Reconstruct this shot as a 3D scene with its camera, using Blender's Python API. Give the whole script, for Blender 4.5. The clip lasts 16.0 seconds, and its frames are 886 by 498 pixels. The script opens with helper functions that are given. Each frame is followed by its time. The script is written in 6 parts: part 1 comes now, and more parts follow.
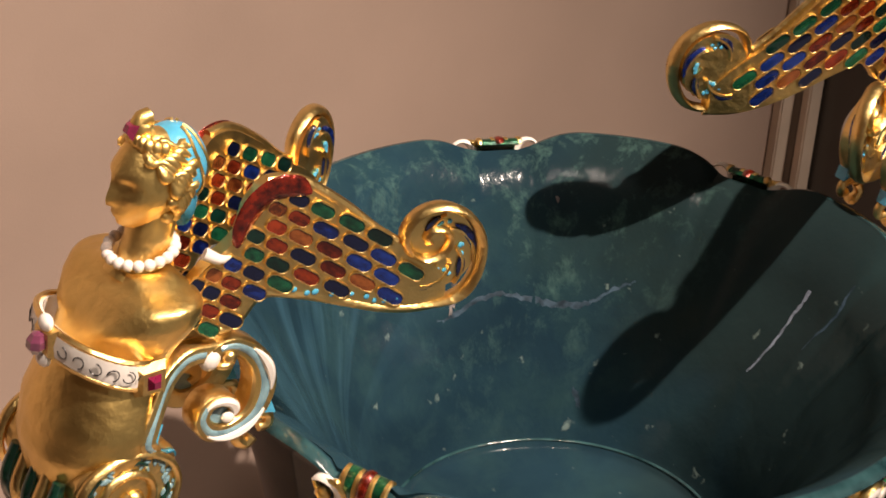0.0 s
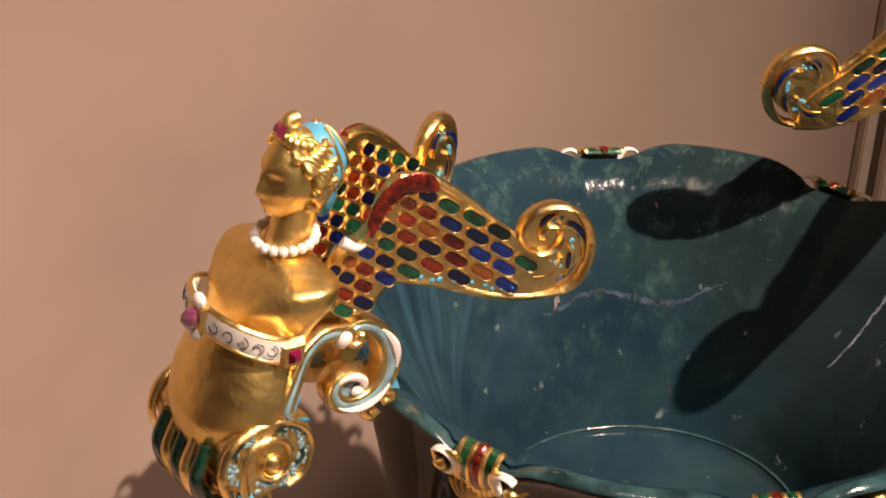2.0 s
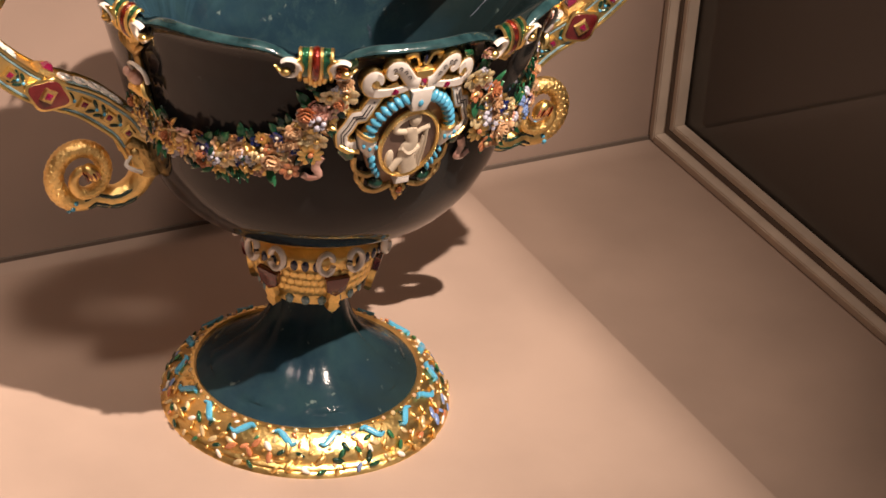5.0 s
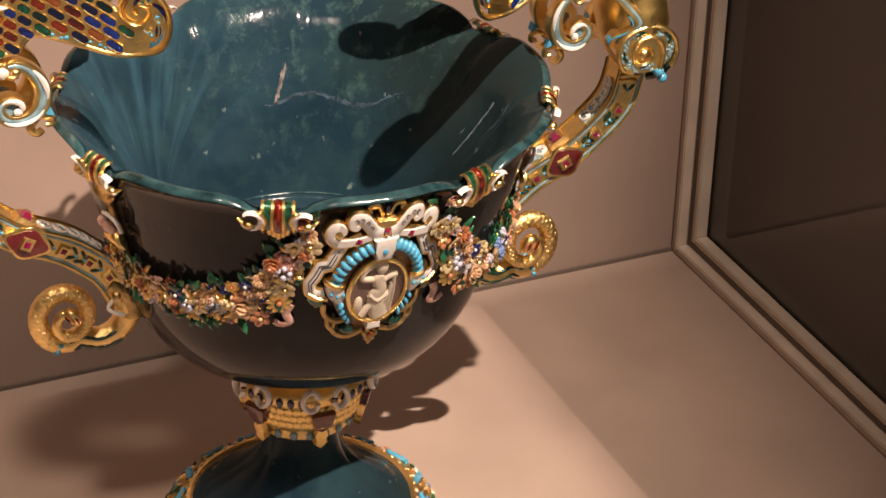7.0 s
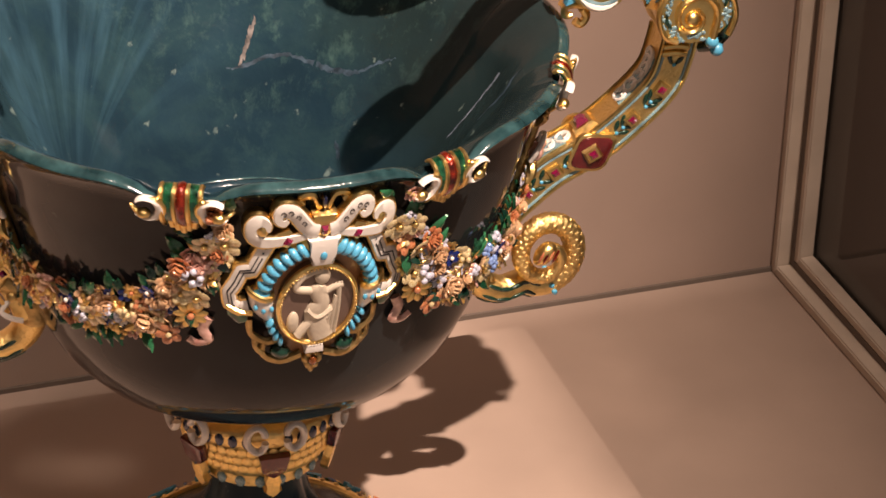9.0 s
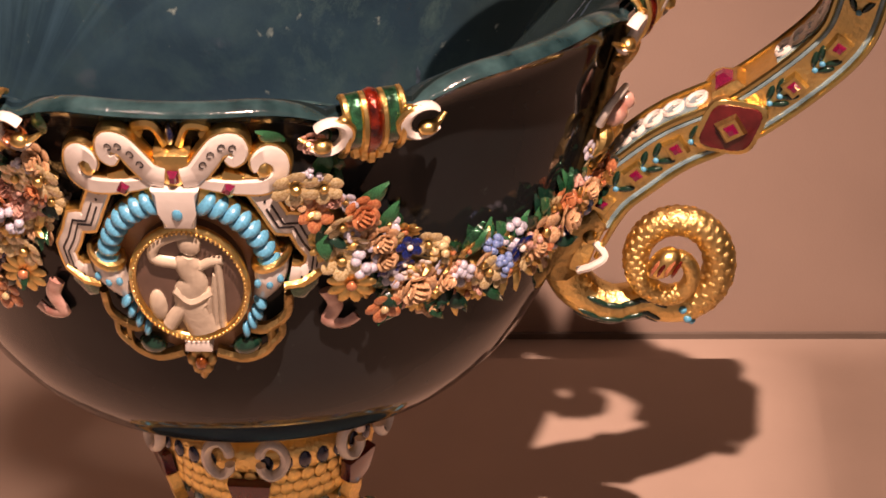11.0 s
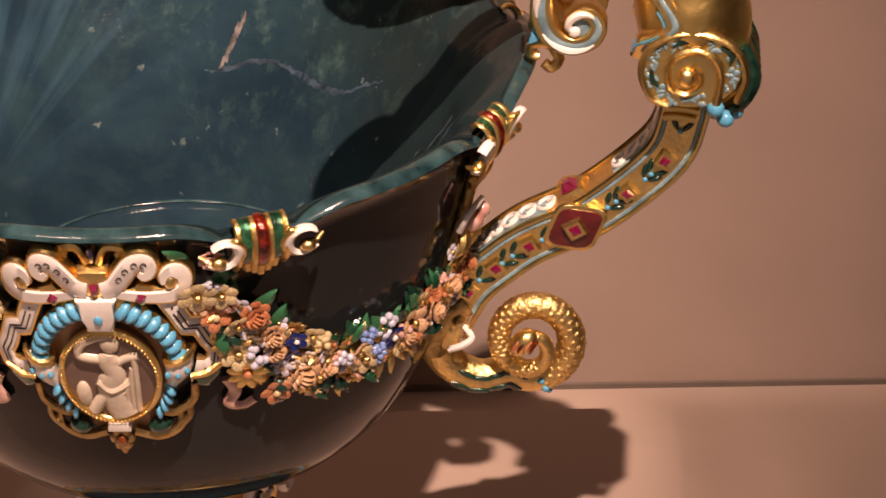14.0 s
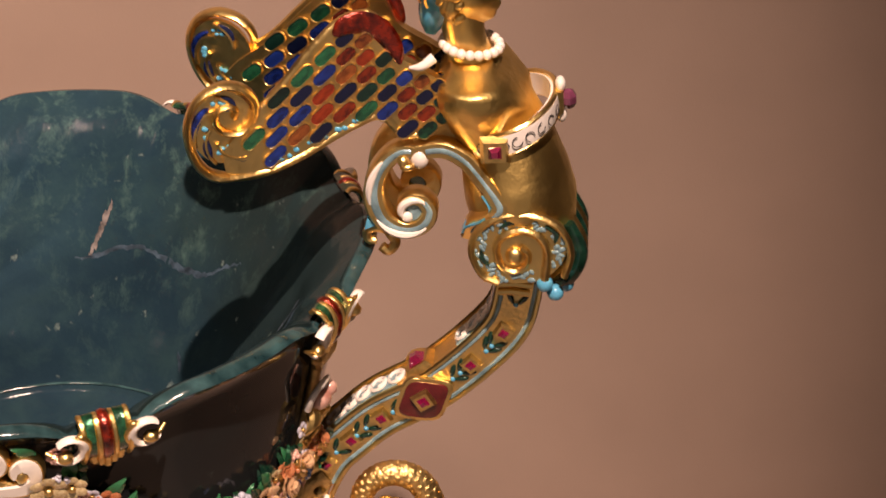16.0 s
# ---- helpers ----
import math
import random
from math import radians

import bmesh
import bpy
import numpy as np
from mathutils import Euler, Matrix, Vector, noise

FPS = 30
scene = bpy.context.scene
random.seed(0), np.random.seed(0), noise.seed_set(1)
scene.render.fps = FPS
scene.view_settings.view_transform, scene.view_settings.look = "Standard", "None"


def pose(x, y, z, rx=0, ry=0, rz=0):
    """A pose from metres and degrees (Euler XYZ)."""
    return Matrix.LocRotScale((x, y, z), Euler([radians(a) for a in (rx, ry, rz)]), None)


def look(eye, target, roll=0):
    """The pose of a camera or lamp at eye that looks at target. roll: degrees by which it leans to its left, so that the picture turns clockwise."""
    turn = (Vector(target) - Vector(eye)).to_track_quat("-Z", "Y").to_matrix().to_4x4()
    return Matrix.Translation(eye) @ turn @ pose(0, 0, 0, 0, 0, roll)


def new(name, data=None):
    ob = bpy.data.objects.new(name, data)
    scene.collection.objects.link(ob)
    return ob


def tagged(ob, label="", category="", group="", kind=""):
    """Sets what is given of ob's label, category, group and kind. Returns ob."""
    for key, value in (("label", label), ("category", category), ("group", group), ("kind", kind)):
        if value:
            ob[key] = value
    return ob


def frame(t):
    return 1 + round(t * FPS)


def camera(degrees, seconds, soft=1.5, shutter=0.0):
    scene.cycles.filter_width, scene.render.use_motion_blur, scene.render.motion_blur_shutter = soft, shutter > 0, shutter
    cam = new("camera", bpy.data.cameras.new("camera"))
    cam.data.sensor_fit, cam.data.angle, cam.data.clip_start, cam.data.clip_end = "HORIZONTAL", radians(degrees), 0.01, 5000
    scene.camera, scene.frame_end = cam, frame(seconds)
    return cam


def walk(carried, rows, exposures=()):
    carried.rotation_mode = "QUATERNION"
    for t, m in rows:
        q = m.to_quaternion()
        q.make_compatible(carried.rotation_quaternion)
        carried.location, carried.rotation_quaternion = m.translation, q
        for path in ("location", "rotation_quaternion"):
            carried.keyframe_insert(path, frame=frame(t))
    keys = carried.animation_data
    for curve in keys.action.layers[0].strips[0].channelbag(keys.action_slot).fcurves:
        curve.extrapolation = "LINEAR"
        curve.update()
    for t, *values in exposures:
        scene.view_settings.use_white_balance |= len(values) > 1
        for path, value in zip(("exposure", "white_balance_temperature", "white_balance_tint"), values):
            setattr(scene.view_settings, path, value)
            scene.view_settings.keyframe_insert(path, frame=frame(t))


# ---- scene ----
cam = camera(18.94, 16.0, soft=1.6, shutter=0.2)
PATH = [
    (0, (-0.38385, -0.41385, 0.55585), (-0.10956, -0.07829, 0.30653), 4.97),
    (0.5, (-0.33195, -0.36897, 0.51927), (-0.07058, -0.02126, 0.27275), 3.31),
    (1, (-0.33547, -0.37020, 0.52067), (-0.07974, -0.01869, 0.27360), 3.23),
    (1.5, (-0.38174, -0.39825, 0.54785), (-0.11505, -0.05531, 0.30033), 4.98),
    (2, (-0.42530, -0.45402, 0.58121), (-0.16271, -0.10797, 0.33363), 5.30),
    (2.5, (-0.42624, -0.49364, 0.57789), (-0.17157, -0.14875, 0.32061), 5.79),
    (3, (-0.42350, -0.57079, 0.60392), (-0.18055, -0.22105, 0.34189), 5.89),
    (3.5, (-0.40998, -0.66065, 0.62096), (-0.18266, -0.29756, 0.36309), 5.15),
    (4, (-0.36463, -0.72459, 0.62103), (-0.15397, -0.35153, 0.36325), 4.59),
    (4.2, (-0.35965, -0.76246, 0.61611), (-0.15556, -0.38514, 0.35926), 4.56),
    (6.3, (-0.30487, -0.87350, 0.66733), (-0.13993, -0.47380, 0.41627), 3.18),
    (6.5, (-0.29828, -0.87365, 0.67197), (-0.13625, -0.47259, 0.42116), 2.83),
    (7, (-0.27578, -0.85851, 0.66871), (-0.11841, -0.45490, 0.41905), 1.90),
    (7.5, (-0.26565, -0.84585, 0.67574), (-0.11094, -0.44025, 0.42764), 1.20),
    (8, (-0.27959, -0.82840, 0.65641), (-0.12470, -0.42184, 0.41000), 1.13),
    (8.5, (-0.22173, -0.79391, 0.62288), (-0.08091, -0.38335, 0.37466), 1.26),
    (8.7, (-0.18754, -0.76038, 0.59879), (-0.05419, -0.34731, 0.35061), 1.37),
    (10.8, (0.09581, -0.51751, 0.44873), (0.05348, -0.09222, 0.18925), -1.03),
    (11, (0.09961, -0.51375, 0.44806), (0.05266, -0.08843, 0.18942), -1.31),
    (11.5, (0.11937, -0.50836, 0.45844), (0.06494, -0.07978, 0.20673), -2.22),
    (12, (0.11420, -0.50846, 0.45608), (0.05536, -0.08002, 0.20513), -2.21),
    (12.5, (0.09115, -0.57238, 0.50409), (0.05496, -0.14389, 0.24898), 0.16),
    (13, (0.09865, -0.57934, 0.50649), (0.06138, -0.15160, 0.25027), -0.12),
    (13.5, (0.10879, -0.58090, 0.51192), (0.06987, -0.15419, 0.25423), -0.59),
    (14, (0.12492, -0.58208, 0.51597), (0.08653, -0.15621, 0.25683), -1.53),
    (14.5, (0.14522, -0.57870, 0.51487), (0.10649, -0.15297, 0.25554), -2.48),
    (15, (0.16450, -0.57552, 0.52245), (0.12255, -0.15025, 0.26286), -3.34),
    (15.5, (0.17785, -0.57901, 0.53706), (0.13486, -0.15088, 0.28239), -3.85),
    (16, (0.16840, -0.59621, 0.54752), (0.12867, -0.16112, 0.30438), -4.07),
]
walk(cam, [(t, look(eye, target, roll)) for t, eye, target, roll in PATH], [(0.0, 0.0, 6450, 10), (0.5, -0.05, 6650, 19), (1.5, -0.05, 6900, 18), (4.0, 0.1, 6700, 14), (7.0, 0.12, 6650, 14), (8.6, 0.2, 6700, 15), (11.0, 0.1, 7800, 38), (13.0, 0.0, 7600, 36), (16.0, -0.1, 7300, 26)])

# ---------------------------------------------------------------- light
EXPOSURE = 0.0
scene.view_settings.exposure = EXPOSURE
world = bpy.data.worlds.new("gallery")
scene.world = world
world.use_nodes = True
bg = world.node_tree.nodes["Background"]
bg.inputs[0].default_value = (0.50, 0.42, 0.36, 1)
bg.inputs[1].default_value = 0.41


def spot(name, eye, target, watts, size, angle=60, blend=0.6, color=(1.0, 0.80, 0.62)):
    lamp = bpy.data.lights.new(name, "SPOT")
    lamp.energy, lamp.spot_size, lamp.spot_blend, lamp.shadow_soft_size = watts, radians(angle), blend, size
    lamp.color = color
    ob = new(name, lamp)
    ob.matrix_world = look(eye, target)
    return ob


spot("gallery_spot", (0.545, -1.40, 2.65), (-0.07, 0.06, 0.12), 370.0, 0.018, 16.2, 1.0, (1.0, 0.82, 0.68))
spot("gallery_spot", (0.525, -1.40, 2.65), (-0.07, 0.06, 0.12), 370.0, 0.018, 16.2, 1.0, (1.0, 0.82, 0.68))
# unseen fill lamp, added to lift the shade on the left wall and floor
spot("gallery_spot", (-0.91, -1.23, 2.90), (-0.24, 0.15, 0.06), 250.0, 0.16, 14, 1.0, (1.0, 0.82, 0.68))

# ---------------------------------------------------------------- materials


def mat(name, color, rough=0.4, metal=0.0, var=0.0, scale=200.0, bump=0.0, bump_scale=600.0, coat=0.0, color2=None, ior=1.5, trans=0.0):
    m = bpy.data.materials.new(name)
    m.use_nodes = True
    nt = m.node_tree
    b = nt.nodes["Principled BSDF"]
    b.inputs["Roughness"].default_value = rough
    b.inputs["Metallic"].default_value = metal
    b.inputs["Coat Weight"].default_value = coat
    b.inputs["Coat Roughness"].default_value = 0.06
    b.inputs["IOR"].default_value = ior
    b.inputs["Transmission Weight"].default_value = trans
    b.inputs["Base Color"].default_value = (*color, 1)
    tc = nt.nodes.new("ShaderNodeTexCoord")
    if var > 0 or color2:
        n = nt.nodes.new("ShaderNodeTexNoise")
        n.inputs["Scale"].default_value = scale
        n.inputs["Detail"].default_value = 5
        nt.links.new(tc.outputs["Object"], n.inputs["Vector"])
        r = nt.nodes.new("ShaderNodeValToRGB")
        r.color_ramp.elements[0].position, r.color_ramp.elements[1].position = 0.32, 0.68
        r.color_ramp.elements[0].color = (*[c * (1 - var) for c in color], 1)
        r.color_ramp.elements[1].color = (*(color2 or [min(1, c * (1 + var)) for c in color]), 1)
        nt.links.new(n.outputs["Fac"], r.inputs["Fac"])
        nt.links.new(r.outputs["Color"], b.inputs["Base Color"])
        mr = nt.nodes.new("ShaderNodeMapRange")
        mr.inputs["To Min"].default_value, mr.inputs["To Max"].default_value = rough * 0.75, min(1, rough * 1.3)
        nt.links.new(n.outputs["Fac"], mr.inputs["Value"])
        nt.links.new(mr.outputs["Result"], b.inputs["Roughness"])
    if bump > 0:
        n2 = nt.nodes.new("ShaderNodeTexNoise")
        n2.inputs["Scale"].default_value = bump_scale
        n2.inputs["Detail"].default_value = 4
        nt.links.new(tc.outputs["Object"], n2.inputs["Vector"])
        bp = nt.nodes.new("ShaderNodeBump")
        bp.inputs["Strength"].default_value = bump
        bp.inputs["Distance"].default_value = 0.002
        nt.links.new(n2.outputs["Fac"], bp.inputs["Height"])
        nt.links.new(bp.outputs["Normal"], b.inputs["Normal"])
    return m


GOLD = mat("gold", (0.88, 0.62, 0.24), 0.31, 1.0, 0.14, 90, 0.2, 420)
GOLD_SKIN = mat("matt gold of the figures", (0.86, 0.60, 0.21), 0.37, 1.0, 0.16, 60, 0.20, 300)
GOLD_CHASED = mat("chased gold", (0.88, 0.62, 0.25), 0.36, 1.0, 0.15, 120, 0.3, 900)
GOLD_DARK = mat("darker gold", (0.52, 0.36, 0.15), 0.40, 1.0, 0.3, 150, 0.4, 500)
RED = mat("translucent red enamel", (0.050, 0.003, 0.002), 0.14, 0.55, 0.35, 420, 0.25, 900, 1.0, (0.30, 0.022, 0.006))
AMBER = mat("orange brown enamel", (0.070, 0.012, 0.003), 0.17, 0.60, 0.35, 380, 0.25, 900, 1.0, (0.45, 0.12, 0.02))
GREEN = mat("translucent green enamel", (0.002, 0.016, 0.010), 0.14, 0.50, 0.4, 420, 0.25, 900, 1.0, (0.012, 0.14, 0.06))
DKGREEN = mat("dark green enamel", (0.004, 0.024, 0.018), 0.15, 0.2, 0.4, 500, 0.1, 900, 0.8, (0.008, 0.05, 0.03))
BLUE = mat("translucent blue enamel", (0.003, 0.007, 0.06), 0.14, 0.50, 0.4, 420, 0.25, 900, 1.0, (0.012, 0.045, 0.36))
NAVY = mat("navy enamel", (0.006, 0.012, 0.05), 0.18, 0.2, 0.4, 500, 0.1, 900, 0.8)
TURQ = mat("opaque turquoise enamel", (0.075, 0.35, 0.54), 0.25, 0.0, 0.18, 200, 0.1, 700, 0.5)
PALEBLUE = mat("pale grey blue enamel", (0.16, 0.27, 0.31), 0.22, 0.1, 0.3, 200, 0.15, 700, 0.6, (0.26, 0.42, 0.47))
WHITE = mat("white enamel", (0.78, 0.72, 0.66), 0.22, 0.0, 0.07, 150, 0.05, 500, 0.5)
BLACK = mat("black enamel line", (0.012, 0.010, 0.012), 0.3)
RUBY = mat("ruby", (0.12, 0.004, 0.028), 0.05, 0.0, 0.3, 250, 0, 1, 1.0, (0.22, 0.008, 0.05), 1.76)
AMETHYST = mat("pale violet stone", (0.14, 0.035, 0.07), 0.05, 0.0, 0.3, 300, 0, 1, 1.0, None, 1.7)
MAROON = mat("maroon enamel", (0.10, 0.010, 0.010), 0.2, 0.1, 0.25, 300, 0.05, 500, 0.6)
PEARL = mat("pearl", (0.80, 0.70, 0.64), 0.18, 0.0, 0.06, 300, 0, 1, 0.6)
PINK = mat("pink enamel", (0.52, 0.23, 0.18), 0.16, 0.1, 0.2, 300, 0.0, 900, 0.9, (0.72, 0.46, 0.38))
SALMON = mat("salmon enamel", (0.50, 0.23, 0.10), 0.15, 0.15, 0.2, 300, 0.0, 900, 0.9, (0.76, 0.53, 0.32))
CORAL = mat("coral red enamel", (0.42, 0.10, 0.05), 0.15, 0.15, 0.2, 300, 0.0, 900, 0.9, (0.62, 0.28, 0.12))
CREAM = mat("cream yellow enamel", (0.54, 0.36, 0.13), 0.15, 0.2, 0.2, 300, 0.0, 900, 0.9, (0.80, 0.68, 0.42))
LILAC = mat("lilac white enamel", (0.34, 0.36, 0.52), 0.16, 0.0, 0.2, 300, 0.0, 900, 0.9, (0.62, 0.60, 0.64))
SKYBLUE = mat("cornflower enamel", (0.08, 0.14, 0.42), 0.16, 0.0, 0.25, 300, 0.0, 900, 0.9, (0.24, 0.36, 0.60))
LEAF = mat("green leaf enamel", (0.012, 0.10, 0.045), 0.2, 0.15, 0.4, 500, 0.1, 900, 0.6, (0.03, 0.2, 0.08))
CAMEO_BG = mat("brown cameo ground", (0.14, 0.085, 0.065), 0.35, 0.0, 0.2, 120, 0.05, 400, 0.3)
CAMEO = mat("cream cameo relief", (0.56, 0.47, 0.36), 0.35, 0.0, 0.12, 200, 0.1, 600, 0.2)
AGATE = mat("pale orange agate", (0.42, 0.22, 0.11), 0.3, 0.0, 0.2, 150, 0.1, 500, 0.3)
FABRIC = mat("beige case lining", (0.315, 0.229, 0.184), 0.85, 0.0, 0.085, 11, 0.04, 1500)
FABRIC_FLOOR = mat("beige case floor cloth", (0.345, 0.255, 0.203), 0.85, 0.0, 0.09, 14, 0.04, 1500)
FRAME = mat("painted case frame", (0.50, 0.41, 0.33), 0.5, 0.0, 0.08, 60, 0.05, 300)
# solid dark colour in place of the shade inside grooves and seams
GROOVE = mat("shade colour of gaps", (0.13, 0.10, 0.08), 0.8, 0.0, 0.1, 60)
# not see-through: the unlit room behind the glass is put into this colour
GLASS = mat("pane coloured dark as the room beyond", (0.060, 0.054, 0.049), 0.04, 0.0, 0.0, 1, 0, 1, 0.0)


def jasper(name="polished bloodstone", shaded=False):
    """Bloodstone: teal to black-green zones, cloudy moss, pale flecks and milky veins, highly polished."""
    m = bpy.data.materials.new(name)
    m.use_nodes = True
    nt = m.node_tree
    b = nt.nodes["Principled BSDF"]
    tc = nt.nodes.new("ShaderNodeTexCoord")

    def noise_(scale, detail=5, dist=0.0, off=(0, 0, 0), stretch=(1, 1, 1), rough=0.55):
        mp = nt.nodes.new("ShaderNodeMapping")
        mp.inputs["Location"].default_value = off
        mp.inputs["Scale"].default_value = stretch
        nt.links.new(tc.outputs["Object"], mp.inputs["Vector"])
        n = nt.nodes.new("ShaderNodeTexNoise")
        n.inputs["Scale"].default_value, n.inputs["Detail"].default_value = scale, detail
        n.inputs["Distortion"].default_value, n.inputs["Roughness"].default_value = dist, rough
        nt.links.new(mp.outputs["Vector"], n.inputs["Vector"])
        return n.outputs["Fac"]

    def ramp(fac, lo, hi, c0=(0, 0, 0, 1), c1=(1, 1, 1, 1)):
        r = nt.nodes.new("ShaderNodeValToRGB")
        r.color_ramp.elements[0].position, r.color_ramp.elements[1].position = lo, hi
        r.color_ramp.elements[0].color, r.color_ramp.elements[1].color = c0, c1
        nt.links.new(fac, r.inputs["Fac"])
        return r.outputs["Color"]

    def mix(fac, a, c, kind="MIX"):
        x = nt.nodes.new("ShaderNodeMix")
        x.data_type, x.blend_type = "RGBA", kind
        nt.links.new(fac, x.inputs[0]) if not isinstance(fac, float) else setattr(x.inputs[0], "default_value", fac)
        for k, v in ((6, a), (7, c)):
            if isinstance(v, tuple):
                x.inputs[k].default_value = v
            else:
                nt.links.new(v, x.inputs[k])
        return x.outputs[2]

    def math_(op, a, c):
        x = nt.nodes.new("ShaderNodeMath")
        x.operation = op
        for k, v in ((0, a), (1, c)):
            if isinstance(v, (int, float)):
                x.inputs[k].default_value = v
            else:
                nt.links.new(v, x.inputs[k])
        return x.outputs[0]

    sep = nt.nodes.new("ShaderNodeSeparateXYZ")
    nt.links.new(tc.outputs["Object"], sep.inputs[0])
    zone = noise_(14, 3, 0.8)
    # the copy for the bowl's outside has its shade put into a near-black base
    base = ramp(zone, 0.30, 0.72, (0.008, 0.020, 0.031, 1), (0.015, 0.039, 0.057, 1)) if not shaded else ramp(zone, 0.30, 0.72, (0.013, 0.012, 0.013, 1), (0.026, 0.024, 0.026, 1))
    # greener, mossy cloud
    moss = ramp(noise_(48, 9, 0.3, (3, 1, 2), (1, 1, 1), 0.66), 0.42, 0.80)
    base = mix(math_("MULTIPLY", moss, 0.10 if shaded else 0.42), base, (0.034, 0.080, 0.076, 1))
    # black-green zone of the stone on its +x, -y half
    lean = math_("ADD", math_("MULTIPLY", sep.outputs["X"], 8.0), math_("MULTIPLY", sep.outputs["Y"], -3.0))
    lean = math_("ADD", lean, math_("MULTIPLY", noise_(22, 3, 0.6, (7, 4, 1)), 0.75))
    dark = ramp(lean, 0.47, 0.78)
    base = mix(math_("MULTIPLY", dark, 0.25 if shaded else 0.86), base, (0.014, 0.025, 0.025, 1))
    # mossy specks towards the back
    back = ramp(math_("ADD", math_("MULTIPLY", sep.outputs["Y"], 9.0), math_("MULTIPLY", sep.outputs["X"], 3.0)), 0.35, 0.75)
    speck = ramp(noise_(130, 9, 0.3, (9, 2, 6), (1, 1, 0.6), 0.75), 0.52, 0.74)
    base = mix(math_("MULTIPLY", math_("MULTIPLY", speck, back), 0.08 if shaded else 0.80), base, (0.075, 0.150, 0.130, 1))
    # pale streaks that fan out on the -x side
    fan = math_("ARCTAN2", math_("ADD", sep.outputs["X"], 0.0545), math_("ADD", sep.outputs["Z"], -0.161))
    cv = nt.nodes.new("ShaderNodeCombineXYZ")
    nt.links.new(math_("MULTIPLY", fan, 4.2), cv.inputs["X"])
    nt.links.new(math_("MULTIPLY", sep.outputs["Z"], 14.0), cv.inputs["Y"])
    fn = nt.nodes.new("ShaderNodeTexNoise")
    fn.inputs["Scale"].default_value, fn.inputs["Detail"].default_value, fn.inputs["Roughness"].default_value = 1.0, 4, 0.6
    nt.links.new(cv.outputs[0], fn.inputs["Vector"])
    left = ramp(math_("ADD", math_("ADD", math_("MULTIPLY", sep.outputs["X"], -9.0), math_("MULTIPLY", sep.outputs["Z"], 3.0)), -0.35), 0.12, 0.55)
    st = math_("MULTIPLY", ramp(fn.outputs["Fac"], 0.46, 0.80), math_("MULTIPLY", math_("MULTIPLY", left, ramp(sep.outputs["Z"], 0.163, 0.190)), 0.03 if shaded else 0.80))
    base = mix(st, base, (0.045, 0.115, 0.165, 1))
    # pale flecks
    fl = ramp(noise_(160, 3, 0.2, (1, 5, 2)), 0.69, 0.76)
    base = mix(math_("MULTIPLY", fl, 0.10 if shaded else 0.45), base, (0.25, 0.33, 0.30, 1))
    nt.links.new(base, b.inputs["Base Color"])
    b.inputs["Roughness"].default_value = 0.07 if shaded else 0.14
    b.inputs["IOR"].default_value = 1.36 if shaded else 1.54
    b.inputs["Specular IOR Level"].default_value = 0.30 if shaded else 0.07
    b.inputs["Subsurface Weight"].default_value = 0.0
    bp = nt.nodes.new("ShaderNodeBump")
    bp.inputs["Strength"].default_value, bp.inputs["Distance"].default_value = (0.05 if shaded else 0.55), 0.001
    nt.links.new(noise_(70, 5), bp.inputs["Height"])
    nt.links.new(bp.outputs["Normal"], b.inputs["Normal"])
    return m


JASPER = jasper()
JASPER_EDGE = mat("thin translucent edge of the bloodstone", (0.010, 0.034, 0.040), 0.13, 0.0, 0.35, 160, 0.1, 500, 0.2, (0.030, 0.078, 0.085))
# same stone, darkened in colour for the shaded outer wall
JASPER_SHADED = jasper("bloodstone darkened for the bowl's shaded outside", True)
VEIN_WHITE = mat("white chalcedony vein", (0.17, 0.20, 0.26), 0.25, 0.0, 0.6, 260, 0.2, 700, 0.2)
VEIN = mat("milky chalcedony vein", (0.030, 0.050, 0.072), 0.45, 0.0, 0.6, 300, 0.0, 700, 0.05)
VEIN_PINK = mat("pinkish chalcedony inclusion", (0.13, 0.115, 0.11), 0.4, 0.0, 0.6, 260, 0.0, 700, 0.05)
for vm in (VEIN_WHITE, VEIN, VEIN_PINK):
    vm.node_tree.nodes["Principled BSDF"].inputs["Specular IOR Level"].default_value = 0.1

# ---------------------------------------------------------------- mesh helpers
# The vase is laid out in units of 0.1 m, its rim at height 0 and its axis on the world's z axis.
U = 0.1
RIM = 0.2188
K = Matrix.Translation((0, 0, RIM)) @ Matrix.Scale(U, 4)


def mesh_of(name, bm, material, m=None, smooth=True, angle=45):
    bmesh.ops.recalc_face_normals(bm, faces=bm.faces[:])
    if m is not None:
        bm.transform(m)
        if m.determinant() < 0:
            bmesh.ops.reverse_faces(bm, faces=bm.faces[:])
    me = bpy.data.meshes.new(name)
    bm.to_mesh(me)
    bm.free()
    for f in me.polygons:
        f.use_smooth = smooth
    if smooth and angle < 180:
        me.set_sharp_from_angle(angle=radians(angle))
    for x in material if isinstance(material, (list, tuple)) else (material,):
        me.materials.append(x)
    return me


def part(name, bm, material, parent, label="", m=None, smooth=True, angle=45):
    """One mesh part laid out in vase units, under a thing or a part."""
    me = mesh_of(name, bm, material, (K @ m) if m is not None else K, smooth, angle)
    ob = new(name, me)
    ob.parent = parent
    return tagged(ob, label)


def piece(name, me, m, parent):
    """A repeat on shared mesh data, at the vase-unit pose m."""
    ob = new(name, me)
    ob.parent = parent
    ob.matrix_basis = K @ m
    return ob


